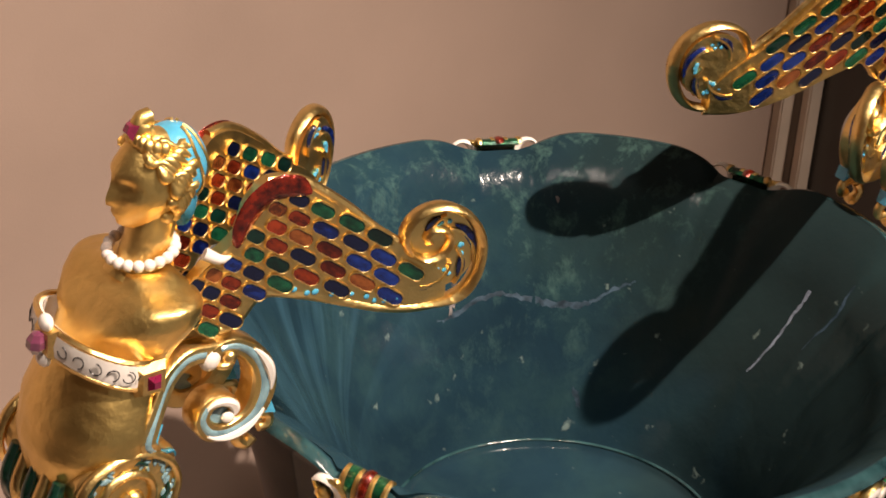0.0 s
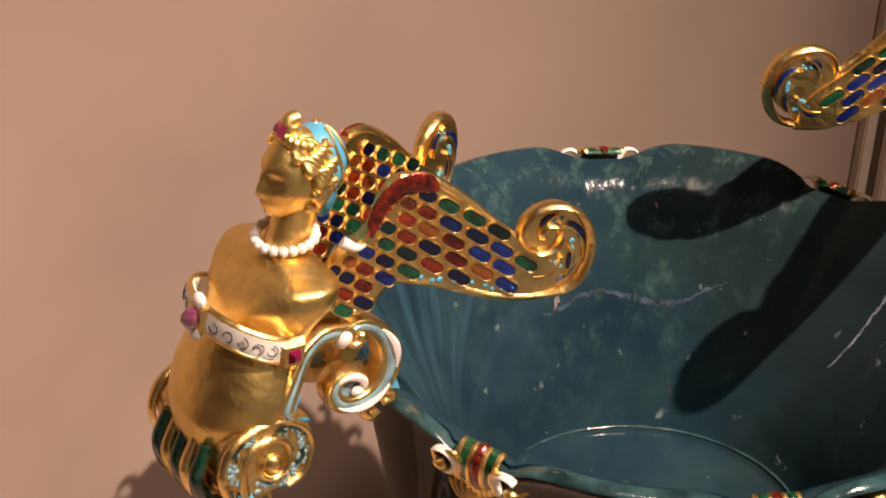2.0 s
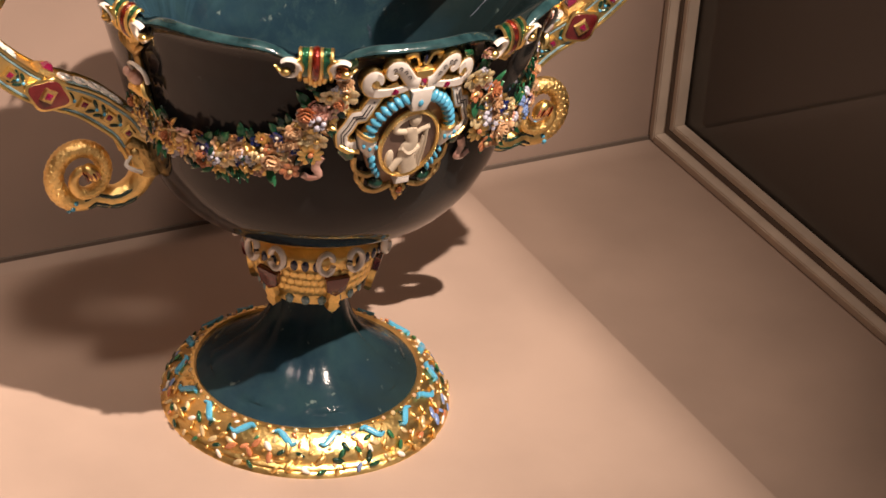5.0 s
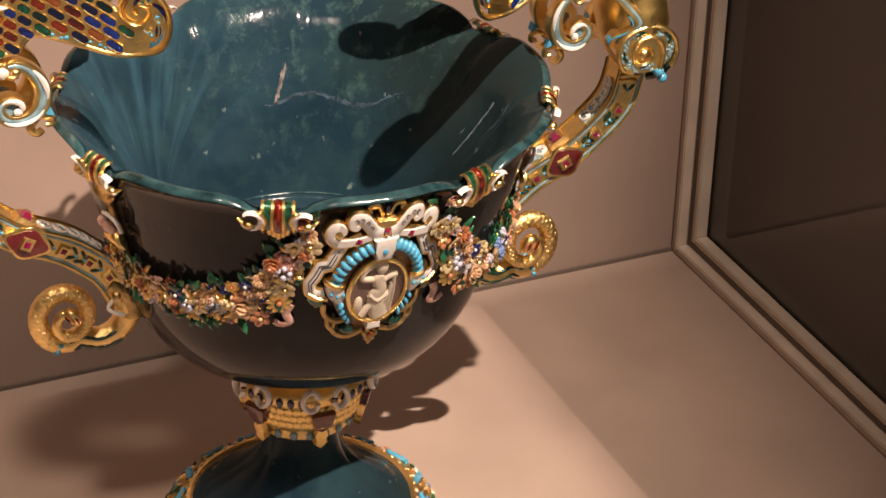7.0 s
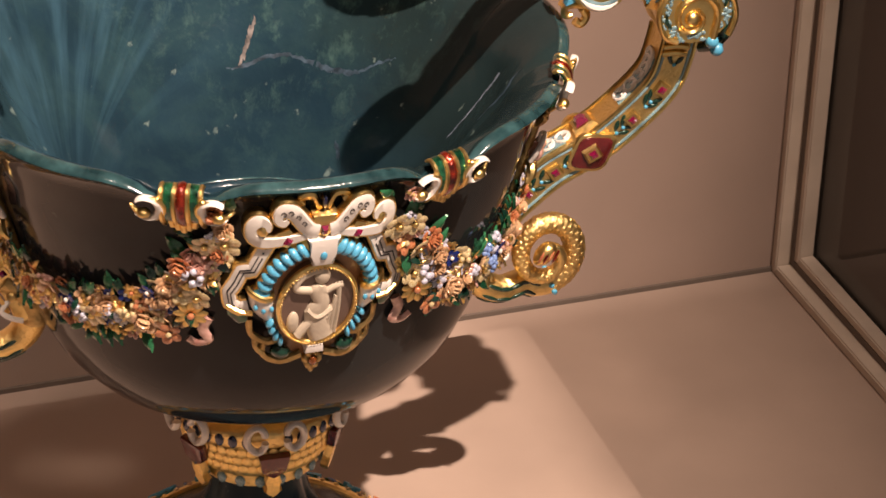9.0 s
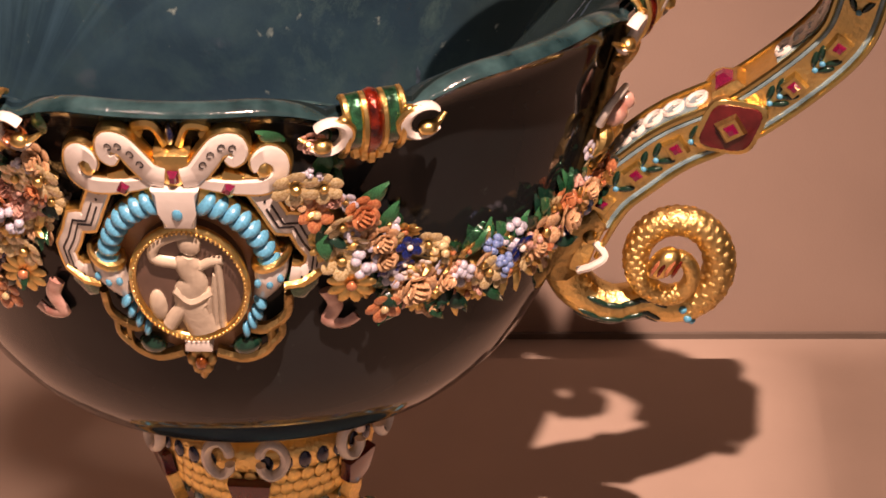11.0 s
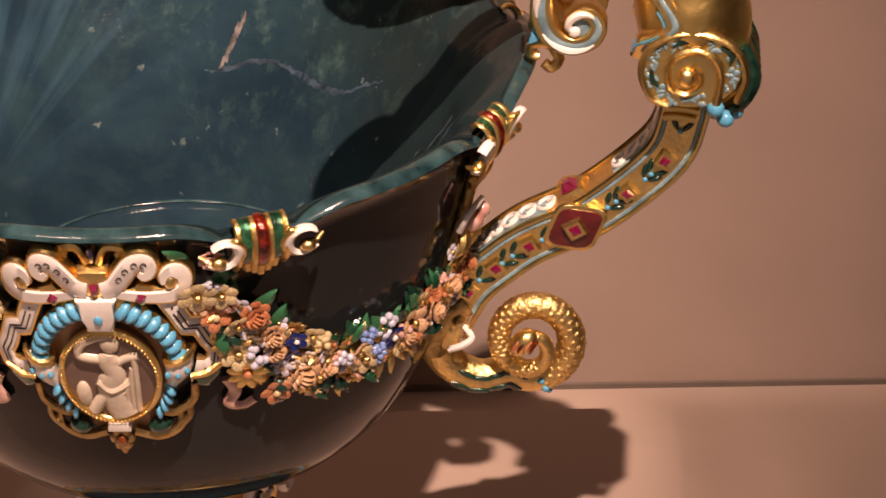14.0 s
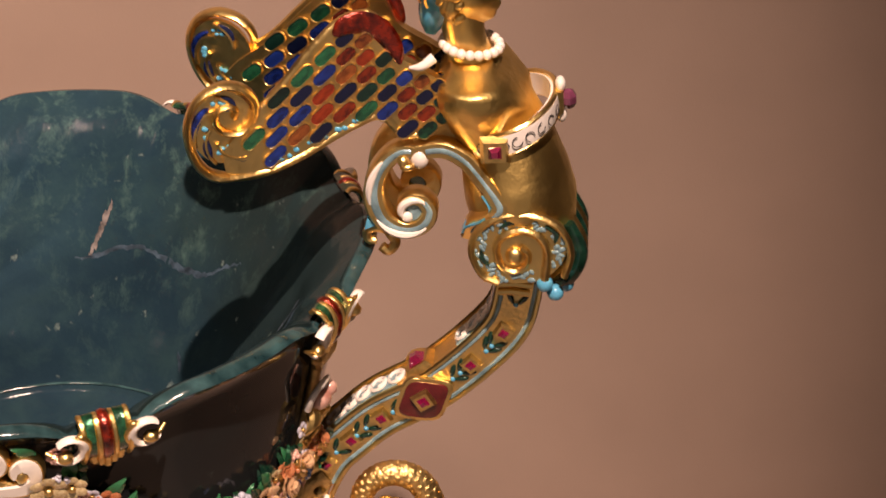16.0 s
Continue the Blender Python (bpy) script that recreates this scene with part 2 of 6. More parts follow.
def frames(pts, closed=False, up=None):
    pts = [Vector(p) for p in pts]
    n = len(pts)
    out, prev = [], None
    for i in range(n):
        a = pts[i - 1] if (i > 0 or closed) else pts[0]
        c = pts[(i + 1) % n] if (i < n - 1 or closed) else pts[-1]
        t = (c - a).normalized()
        if up is not None:
            s = Vector(up)
        elif prev is None:
            s = Vector((0, 1, 0)) if abs(t.y) < 0.9 else Vector((1, 0, 0))
        else:
            s = prev
        s = (s - t * s.dot(t)).normalized()
        prev = s
        out.append((pts[i], t, t.cross(s).normalized(), s))
    return out


def sweep(bm, pts, radii, seg=8, closed=False, up=None, section=None, mi=0, cap=True):
    """Carry a round section (or the polygon section, in units of the radius: across, along up) along pts."""
    fr = frames(pts, closed, up)
    if not hasattr(radii, "__len__"):
        radii = [radii] * len(fr)
    sec = section or [(math.cos(2 * math.pi * k / seg), math.sin(2 * math.pi * k / seg)) for k in range(seg)]
    rings = []
    for (p, t, a, s), r in zip(fr, radii):
        ra, rs = (r if hasattr(r, "__len__") else (r, r))
        rings.append([bm.verts.new(p + a * (ra * u) + s * (rs * v)) for u, v in sec])
    k = len(sec)
    for i in range(len(rings) - (0 if closed else 1)):
        r0, r1 = rings[i], rings[(i + 1) % len(rings)]
        for j in range(k):
            f = bm.faces.new((r0[j], r0[(j + 1) % k], r1[(j + 1) % k], r1[j]))
            f.material_index = mi
    if cap and not closed:
        for r in (rings[0][::-1], rings[-1]):
            f = bm.faces.new(r)
            f.material_index = mi
    return rings


def ball(bm, c, r, seg=10, rings=7, mi=0):
    m = Matrix.Translation(c) @ Matrix.Diagonal((*((r, r, r) if not hasattr(r, "__len__") else r), 1))
    res = bmesh.ops.create_uvsphere(bm, u_segments=seg, v_segments=rings, radius=1.0, matrix=m)
    for f in {f for v in res["verts"] for f in v.link_faces}:
        f.material_index = mi
    return res["verts"]


def spline(pts, n=8):
    """Catmull-Rom through pts, n steps a stretch."""
    p = [Vector(q) for q in pts]
    p = [2 * p[0] - p[1]] + p + [2 * p[-1] - p[-2]]
    out = []
    for i in range(1, len(p) - 2):
        for k in range(n):
            t = k / n
            a, b, c, d = p[i - 1], p[i], p[i + 1], p[i + 2]
            out.append(0.5 * (2 * b + (c - a) * t + (2 * a - 5 * b + 4 * c - d) * t * t + (3 * b - a - 3 * c + d) * t**3))
    out.append(p[-2])
    return out


def interp(xs, ys, x):
    return float(np.interp(x, xs, ys))


def revolve(bm, prof, seg=64, fold=None, mi=0):
    """Turn a profile of (r, z) about the axis; fold(theta, k) scales the radius."""
    rings = []
    for k, (r, z) in enumerate(prof):
        rings.append([bm.verts.new((r * (fold(2 * math.pi * j / seg, k) if fold else 1) * math.cos(2 * math.pi * j / seg),
                                    r * (fold(2 * math.pi * j / seg, k) if fold else 1) * math.sin(2 * math.pi * j / seg), z)) for j in range(seg)])
    for a, b in zip(rings, rings[1:]):
        for j in range(seg):
            f = bm.faces.new((a[j], a[(j + 1) % seg], b[(j + 1) % seg], b[j]))
            f.material_index = mi
    return rings


def slab(bm, outline, y0, y1, bevel=0.0, mi=0):
    """A plate from an outline of (x, z), between y0 (front) and y1."""
    front = [bm.verts.new((x, y0, z)) for x, z in outline]
    back = [bm.verts.new((x, y1, z)) for x, z in outline]
    n = len(outline)
    fs = [bm.faces.new(front), bm.faces.new(back[::-1])]
    for i in range(n):
        fs.append(bm.faces.new((front[i], back[i], back[(i + 1) % n], front[(i + 1) % n])))
    for f in fs:
        f.material_index = mi
    if bevel:
        bmesh.ops.bevel(bm, geom=[e for e in fs[0].edges], offset=bevel, segments=2, affect="EDGES", profile=0.6)


# ---------------------------------------------------------------- the case
PHI = radians(4.03)
CORNER = (0.2643, 0.1875)
ROOM = Matrix.Translation((*CORNER, 0)) @ Matrix.Rotation(PHI, 4, "Z")


def box(name, lo, hi, material, label="", category="", parent=None, bevel=0.0):
    """A block in the case's own axes: x along the back wall, y into it, from its right rear corner."""
    bm = bmesh.new()
    c, d = [(a + b) / 2 for a, b in zip(lo, hi)], [b - a for a, b in zip(lo, hi)]
    bmesh.ops.create_cube(bm, size=1, matrix=Matrix.Translation(c) @ Matrix.Diagonal((*d, 1)))
    if bevel:
        bmesh.ops.bevel(bm, geom=bm.edges[:], offset=bevel, segments=2, affect="EDGES")
    me = mesh_of(name, bm, material, ROOM, bevel > 0, 30)
    ob = new(name, me)
    if parent:
        ob.parent = parent
        return tagged(ob, label)
    return tagged(ob, label, category, "", "structure")


box("floor", (-1.10, -0.39, -0.03), (0.0, 0.0, 0.0), FABRIC_FLOOR, "beige cloth-covered display case floor", "floor")
box("plinth", (-0.85, -0.385, 0.0), (-0.1317, -0.033, 0.015), FABRIC_FLOOR, "low beige cloth-covered plinth under the vase", "plinth", None, 0.0016)
box("wall_back", (-1.10, 0.0, -0.03), (0.02, 0.02, 1.10), FABRIC, "beige cloth-covered back wall of the display case", "wall")
# the gap's shade as a thin dark strip
box("trim", (-1.10, -0.0012, 0.0), (-0.0085, 0.0, 0.0020), GROOVE, "dark strip for the shade in the seam between wall and floor", "trim")
box("wall_left", (-1.12, -1.30, -0.03), (-1.10, 0.02, 1.10), FABRIC, "beige cloth-covered side wall of the display case", "wall")
# unseen case top, made up; its opening is placed to pass the lamps' light
bm = bmesh.new()
for lo, hi in (((0.20, -1.05), (0.22, 0.03)), ((-1.12, -1.05), (-0.95, 0.03)), ((-0.95, -0.02), (0.20, 0.03)), ((-1.12, -1.60), (0.22, -1.05))):
    c, d = [(a + b) / 2 for a, b in zip(lo, hi)], [b - a for a, b in zip(lo, hi)]
    bmesh.ops.create_cube(bm, size=1, matrix=Matrix.Translation((*c, 1.11)) @ Matrix.Diagonal((*d, 0.02, 1)))
tagged(new("ceiling", mesh_of("ceiling", bm, FABRIC, ROOM, False)), "unseen beige display case top, its opening cut for the lamps", "ceiling", "", "structure")
# unseen screen, added to halve the lamps' light on the floor's right
pane = bpy.data.materials.new("unseen light screen")
pane.use_nodes = True
pane.node_tree.nodes.clear()
tint = pane.node_tree.nodes.new("ShaderNodeBsdfTransparent")
tint.inputs[0].default_value = (0.52, 0.51, 0.50, 1)
pane.node_tree.links.new(tint.outputs[0], pane.node_tree.nodes.new("ShaderNodeOutputMaterial").inputs[0])
bm = bmesh.new()
bmesh.ops.create_grid(bm, x_segments=1, y_segments=1, size=0.5, matrix=Matrix.Translation((0.0970, -0.7746, 1.112)) @ Matrix.Diagonal((0.2227, 0.2000, 1, 1)))
tagged(new("ceiling_pane", mesh_of("ceiling_pane", bm, pane, ROOM, False)), "unseen half-clear screen, added to dim the floor on the right", "ceiling", "", "structure")
win = new("window_1")
tagged(win, "glass side of the display case, coloured dark as the room beyond, in a pale frame", "case window", "", "structure")
# pale frame: inner strip, groove, outer strip, upright and along the floor
box("frame_post", (-0.0085, -0.0045, 0.0), (0.0, 0.0, 1.10), FRAME, "", "", win, 0.0006)
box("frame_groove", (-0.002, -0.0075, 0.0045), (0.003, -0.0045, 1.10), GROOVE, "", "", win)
box("frame_post", (-0.002, -0.0115, 0.0075), (0.005, -0.0075, 1.10), FRAME, "", "", win, 0.0006)
box("frame_sill", (-0.0085, -0.39, 0.0), (0.0, -0.0045, 0.0045), FRAME, "", "", win, 0.0006)
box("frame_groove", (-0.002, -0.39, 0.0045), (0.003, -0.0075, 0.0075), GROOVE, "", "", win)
box("frame_sill", (-0.002, -0.39, 0.0075), (0.005, -0.0115, 0.0115), FRAME, "", "", win, 0.0006)
# clear to the gallery lamps; its opaque colour stands for the dark room beyond
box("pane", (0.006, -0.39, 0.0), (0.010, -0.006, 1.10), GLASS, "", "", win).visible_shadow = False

# ---------------------------------------------------------------- the vase
vase = new("vase")
tagged(vase, "green bloodstone vase with enamelled gold mounts and winged handles", "vase")

SX, SY = 0.985, 0.945
PROF = [(0.945, 0.0), (0.912, -0.08), (0.872, -0.20), (0.816, -0.40), (0.765, -0.60), (0.706, -0.80), (0.645, -0.925), (0.57, -1.01), (0.46, -1.075), (0.35, -1.115), (0.295, -1.132), (0.29, -1.150), (0.26, -1.158)]
PZ, PR = [p[1] for p in PROF][::-1], [p[0] for p in PROF][::-1]


CLIPS = [21.5, 66.2, 112.0, 157.5, 200.8, 247.6, 294.8, 339.4]


def from_clip(theta):
    """Degrees from the nearest notch of the rim."""
    d = math.degrees(theta)
    return min(abs((d - c + 180) % 360 - 180) for c in CLIPS)


def lobe(theta):
    """How far a lobe stands out at an angle: 0 in the notches, 1 at the middle of a lobe."""
    phi = min(from_clip(theta), 22.5)
    if phi < 4.2:
        return 0.0
    return 0.22 + 0.78 * math.sin(math.pi / 2 * (phi - 4.2) / 18.3) ** 0.55


def ridge(theta):
    """Height of the lip's ridge: low and flat in the notches, with quick rounded shoulders on the lobes."""
    phi = min(from_clip(theta), 22.5)
    return -0.042 + 0.054 * math.sin(math.pi / 2 * min(1.0, max(0.0, (phi - 5.5) / 9.0))) ** 0.7


def drop(theta):
    """How far the lip's outer edge lies below its ridge."""
    return 0.22 * (ridge(theta) + 0.042) + 0.008


def bowl_radius(theta, z):
    r = interp(PZ, PR, z)
    k = lobe(theta)
    q = min(1.0, max(0.0, (z + 0.08) / 0.08))
    lip = 1 - math.sqrt(max(0.0, 1 - q * q))
    return r + k * (0.010 * math.exp(min(z, 0) / 0.25) + 0.030 * lip)


HOLLOW = [(0.0, 0.911), (-0.05, 0.85), (-0.12, 0.79), (-0.20, 0.74), (-0.32, 0.655), (-0.45, 0.572), (-0.55, 0.516), (-0.65, 0.473), (-0.70, 0.446), (-0.718, 0.41), (-0.738, 0.28), (-0.748, 0.05)]
HZ, HR = [p[0] for p in HOLLOW][::-1], [p[1] for p in HOLLOW][::-1]


def groove(theta, z):
    """The shallow upright channel under each notch, fading out down the wall."""
    edge = min(1.0, max(0.0, (7.2 - from_clip(theta)) / 1.6))
    return 0.013 * edge * min(1.0, max(0.0, (z + 0.42) / 0.25))


def inner_radius(theta, z):
    q = min(1.0, max(0.0, (z + 0.10) / 0.10))
    flare = 0.022 * (1 - math.sqrt(max(0.0, 1 - q * q)))
    return max(0.02, interp(HZ, HR, z) + lobe(theta) * (0.012 * math.exp(min(z, 0) / 0.25) + flare) + groove(theta, z))


def inner_z(theta, z):
    return z + 0.75 * ridge(theta) * math.exp(z / 0.06)


def in_bowl(deg, height, proud=0.0015):
    """A point on the inside of the bowl at an angle and height."""
    th = radians(deg)
    r = inner_radius(th, height) - proud
    return Vector((r * math.cos(th) * SX, r * math.sin(th) * SY, height))


def on_bowl(deg, z, out=0.0):
    """A point on the outside of the bowl, and the pose whose -y looks outward there."""
    th = radians(deg)
    r = bowl_radius(th, z) + out
    p = Vector((r * math.cos(th) * SX, r * math.sin(th) * SY, z))
    dr = (bowl_radius(th, z + 0.02) - bowl_radius(th, z - 0.02)) / 0.04
    tilt = math.atan(dr)
    turn = Matrix.Rotation(th + math.pi / 2, 4, "Z") @ Matrix.Rotation(tilt, 4, "X")
    return p, Matrix.Translation(p) @ turn


def build_bowl():
    seg = 8 * 30
    zs = [p for p in np.concatenate([np.linspace(0, -0.13, 14), np.linspace(-0.15, -0.3, 6), np.linspace(-0.36, -0.95, 14), np.linspace(-1.0, -1.158, 14)])]
    bm = bmesh.new()
    th = [2 * math.pi * j / seg for j in range(seg)]
    rings = []

    def ring(rad, z):
        rings.append([bm.verts.new((rad(t) * math.cos(t) * SX, rad(t) * math.sin(t) * SY, z(t))) for t in th])

    ring(lambda t: 0.10, lambda t: -1.17)
    for z in zs[::-1]:
        ring(lambda t: bowl_radius(t, z), lambda t: z + (ridge(t) - drop(t)) * math.exp(z / 0.06))
    # lip: on the lobes a broad rounded slope from the outer edge up to an inner ridge
    for q, h in ((0.04, 0.22), (0.16, 0.46), (0.36, 0.74), (0.60, 0.93), (0.82, 1.0), (0.94, 0.97), (1.0, 0.86)):
        ring(lambda t: bowl_radius(t, 0) + (inner_radius(t, 0) - bowl_radius(t, 0)) * q, lambda t: ridge(t) - drop(t) * (1 - h))
    hz = [(p.x, p.z) for p in spline([(r, 0, z) for z, r in HOLLOW], 6)]
    for r, z in hz:
        ring(lambda t: r + inner_radius(t, z) - interp(HZ, HR, z), lambda t: inner_z(t, z))
    for n, (a, b) in enumerate(zip(rings, rings[1:])):
        for j in range(seg):
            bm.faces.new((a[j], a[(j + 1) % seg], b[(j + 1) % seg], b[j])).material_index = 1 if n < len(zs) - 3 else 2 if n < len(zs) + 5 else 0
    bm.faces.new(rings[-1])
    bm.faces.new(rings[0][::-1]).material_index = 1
    return part("bowl", bm, [JASPER, JASPER_SHADED, JASPER_EDGE], vase, "deep lobed bowl of polished dark green bloodstone", None, True, 40)


bowl = build_bowl()
bm = bmesh.new()
ring_line = [(0.456 * math.cos(2 * math.pi * k / 120) * SX, 0.456 * math.sin(2 * math.pi * k / 120) * SY, -0.692) for k in range(121)]
sweep(bm, ring_line, [(0.007, 0.004)] * 121, 8, up=(0, 0, 1))
part("bottom_ring", bm, JASPER_EDGE, bowl, "fine raised ring round the bottom of the bowl")


def inlay(path, widths, material, label, seed):
    """A natural vein: an irregular ribbon that lies in the inner surface of the bowl."""
    rnd = random.Random(seed)
    fine = spline([(d / 40, 0, h) for d, h in path], 8)
    ws = np.interp(np.linspace(0, 1, len(fine)), np.linspace(0, 1, len(widths)), widths)
    bm = bmesh.new()
    rows = []
    for i, p in enumerate(fine):
        a, b = fine[max(0, i - 1)], fine[min(len(fine) - 1, i + 1)]
        t = (b - a).normalized()
        n = Vector((-t.z, 0, t.x))
        wob = Vector((rnd.uniform(-1, 1), 0, rnd.uniform(-1, 1))) * 0.003
        row = []
        for s in (-1, -0.4, 0.4, 1):
            q = p + wob + n * (s * ws[i] * rnd.uniform(0.45, 1.4))
            row.append(bm.verts.new(in_bowl(q.x * 40, q.z, 0.0010)))
        rows.append(row)
    for a, b in zip(rows, rows[1:]):
        for k in range(3):
            bm.faces.new((a[k], a[k + 1], b[k + 1], b[k]))
    part("vein", bm, material, bowl, label)


inlay([(87.5, -0.372), (81, -0.362), (72, -0.335), (65, -0.341), (56, -0.362), (47.5, -0.354), (41, -0.315), (36, -0.285)], [0.002, 0.007, 0.005, 0.006, 0.009, 0.007, 0.005, 0.002], VEIN, "milky vein across the stone", 1)
inlay([(78.5, -0.235), (80, -0.275), (81.5, -0.32), (83.5, -0.365)], [0.008, 0.014, 0.013, 0.007], VEIN_PINK, "pinkish white inclusion", 2)
inlay([(-3.2, -0.06), (-4.3, -0.16), (-4.0, -0.22), (-3.6, -0.30), (-1.0, -0.40)], [0.003, 0.011, 0.008, 0.008, 0.003], VEIN_WHITE, "white vein", 3)
inlay([(-13, -0.08), (-14, -0.16), (-12, -0.26)], [0.004, 0.008, 0.004], VEIN, "thin grey vein", 4)
inlay([(57, -0.08), (56, -0.105), (55.5, -0.13)], [0.004, 0.009, 0.004], VEIN_PINK, "pale inclusion", 5)
inlay([(48, -0.56), (46, -0.585), (45, -0.60)], [0.008, 0.014, 0.008], VEIN, "pale inclusion", 6)


def build_foot():
    bm = bmesh.new()
    prof = [(0.10, -1.30), (0.158, -1.40), (0.145, -1.49), (0.148, -1.56), (0.168, -1.635), (0.212, -1.71), (0.282, -1.78), (0.362, -1.84), (0.425, -1.878), (0.455, -1.90), (0.45, -1.93), (0.1, -1.94)]
    prof = [(p.x, p.z) for p in spline([(r, 0, z) for r, z in prof], 4)]
    revolve(bm, prof, 128, lambda t, k: 1 + 0.05 * abs(math.cos(4 * t + 0.4)) * (1 if 8 < k < 30 else 0.2))
    part("foot", bm, JASPER, vase, "flared and softly fluted bloodstone foot")
    bm = bmesh.new()
    prof = [(0.49, -1.90), (0.505, -1.885), (0.525, -1.89), (0.53, -1.91), (0.56, -1.93), (0.61, -1.98), (0.645, -2.04), (0.655, -2.09), (0.675, -2.10), (0.685, -2.12), (0.675, -2.14), (0.69, -2.15), (0.70, -2.188), (0.4, -2.188), (0.4, -1.95)]
    prof = [(0.452 + 0.68 * (r - 0.49), -2.038 + 0.505 * (z + 2.188)) for r, z in prof]
    revolve(bm, prof, 96)
    border = part("foot_border", bm, GOLD, vase, "gold foot border set with turquoise, green and white enamel")
    def oval(name, material, r):
        b_ = bmesh.new()
        ball(b_, (0, 0, 0), r, 8, 5)
        return mesh_of(name, b_, material)

    def s_piece(flip):
        b_ = bmesh.new()
        pts = spline([(-0.050 * flip, 0, 0.020), (-0.030 * flip, 0, 0.026), (-0.010 * flip, 0, 0.010), (0.010 * flip, 0, -0.010), (0.030 * flip, 0, -0.026), (0.050 * flip, 0, -0.018)], 3)
        sweep(b_, pts, [(0.006 + 0.009 * math.sin(math.pi * i / (len(pts) - 1)), 0.012) for i in range(len(pts))], 7, up=(0, 1, 0))
        return mesh_of("enamel_scroll", b_, TURQ)

    bands = [(0.515, -1.886), (0.530, -1.905), (0.560, -1.930), (0.610, -1.980), (0.645, -2.040), (0.656, -2.090), (0.684, -2.120), (0.690, -2.160)]
    bands = [(0.452 + 0.68 * (r - 0.49), -2.038 + 0.505 * (z + 2.188)) for r, z in bands]
    along = [0.0]
    for (r0, z0), (r1, z1) in zip(bands, bands[1:]):
        along.append(along[-1] + math.hypot(r1 - r0, z1 - z0))

    def on_border(deg, u, lift=0.002):
        """A pose on the border, u from its inner to its outer edge, whose -y looks outward."""
        q = u * along[-1]
        r, z = interp(along, [p[0] for p in bands], q), interp(along, [p[1] for p in bands], q)
        r1, z1 = interp(along, [p[0] for p in bands], q + 0.01), interp(along, [p[1] for p in bands], q + 0.01)
        slope = math.degrees(math.atan2(r1 - r, z - z1))
        th = radians(deg)
        n = radians(slope)
        r, z = r + lift * math.cos(n), z + lift * math.sin(n)
        return Matrix.Translation((r * math.cos(th), r * math.sin(th), z)) @ Matrix.Rotation(th + math.pi / 2, 4, "Z") @ pose(0, 0, 0, -slope)

    rnd = random.Random(4)
    small = [oval("bead", m_, (0.010, 0.008, 0.010)) for m_ in (GOLD_CHASED, GOLD, CREAM, SALMON)]
    leaves = [oval("enamel_leaf", m_, (0.013, 0.008, 0.028)) for m_ in (LEAF, GOLD_CHASED, CORAL, WHITE, GREEN, GOLD, DKGREEN, SKYBLUE, GOLD, CREAM)]
    turq = [s_piece(1), s_piece(-1)]
    for k in range(56):
        piece("bead", small[(k * 7) % 4], on_border(k * 360 / 56, 0.05) @ Matrix.Scale(rnd.uniform(0.8, 1.2), 4), border)
    for k in range(18):
        piece("enamel_scroll", turq[k % 2], on_border(20 * k, 0.24, 0.008) @ Matrix.Scale(0.95, 4), border)
    for u, n_, s_ in ((0.17, 40, 0.55), (0.34, 44, 0.65), (0.45, 46, 0.85), (0.56, 48, 0.85), (0.68, 48, 0.9), (0.80, 50, 0.85), (0.92, 52, 0.8)):
        s_ *= 0.78
        for k in range(n_):
            me = leaves[rnd.randrange(10)] if rnd.random() < 0.72 else small[rnd.randrange(4)]
            piece("enamel_leaf" if "leaf" in me.name else "bead", me, on_border(360 * (k + rnd.uniform(-0.3, 0.3)) / n_, u + rnd.uniform(-0.03, 0.03), rnd.uniform(0.003, 0.010)) @ pose(0, 0, 0, rnd.uniform(-15, 15), rnd.uniform(-75, 75)) @ Matrix.Scale(s_ * rnd.uniform(1.0, 1.5), 4), border)


build_foot()


def c_scroll(bm, w, h, thick, depth, flip=1, mi=0):
    """An upright C-shaped scroll with curled ends, its back to the flip side."""
    pts = []
    for i in range(33):
        t = i / 32
        a = radians(-150 + 300 * t)
        r = 0.5 * h * (1 - 0.0 * t)
        k = 1.0 if 0.22 < t < 0.78 else 0.55 + 0.45 * (min(t, 1 - t) / 0.22)
        pts.append((flip * (-w * math.cos(a) * k), 0, math.sin(a) * r * k))
    sweep(bm, pts, [(thick, depth)] * len(pts), 8, up=(0, 1, 0), mi=mi)
    return pts


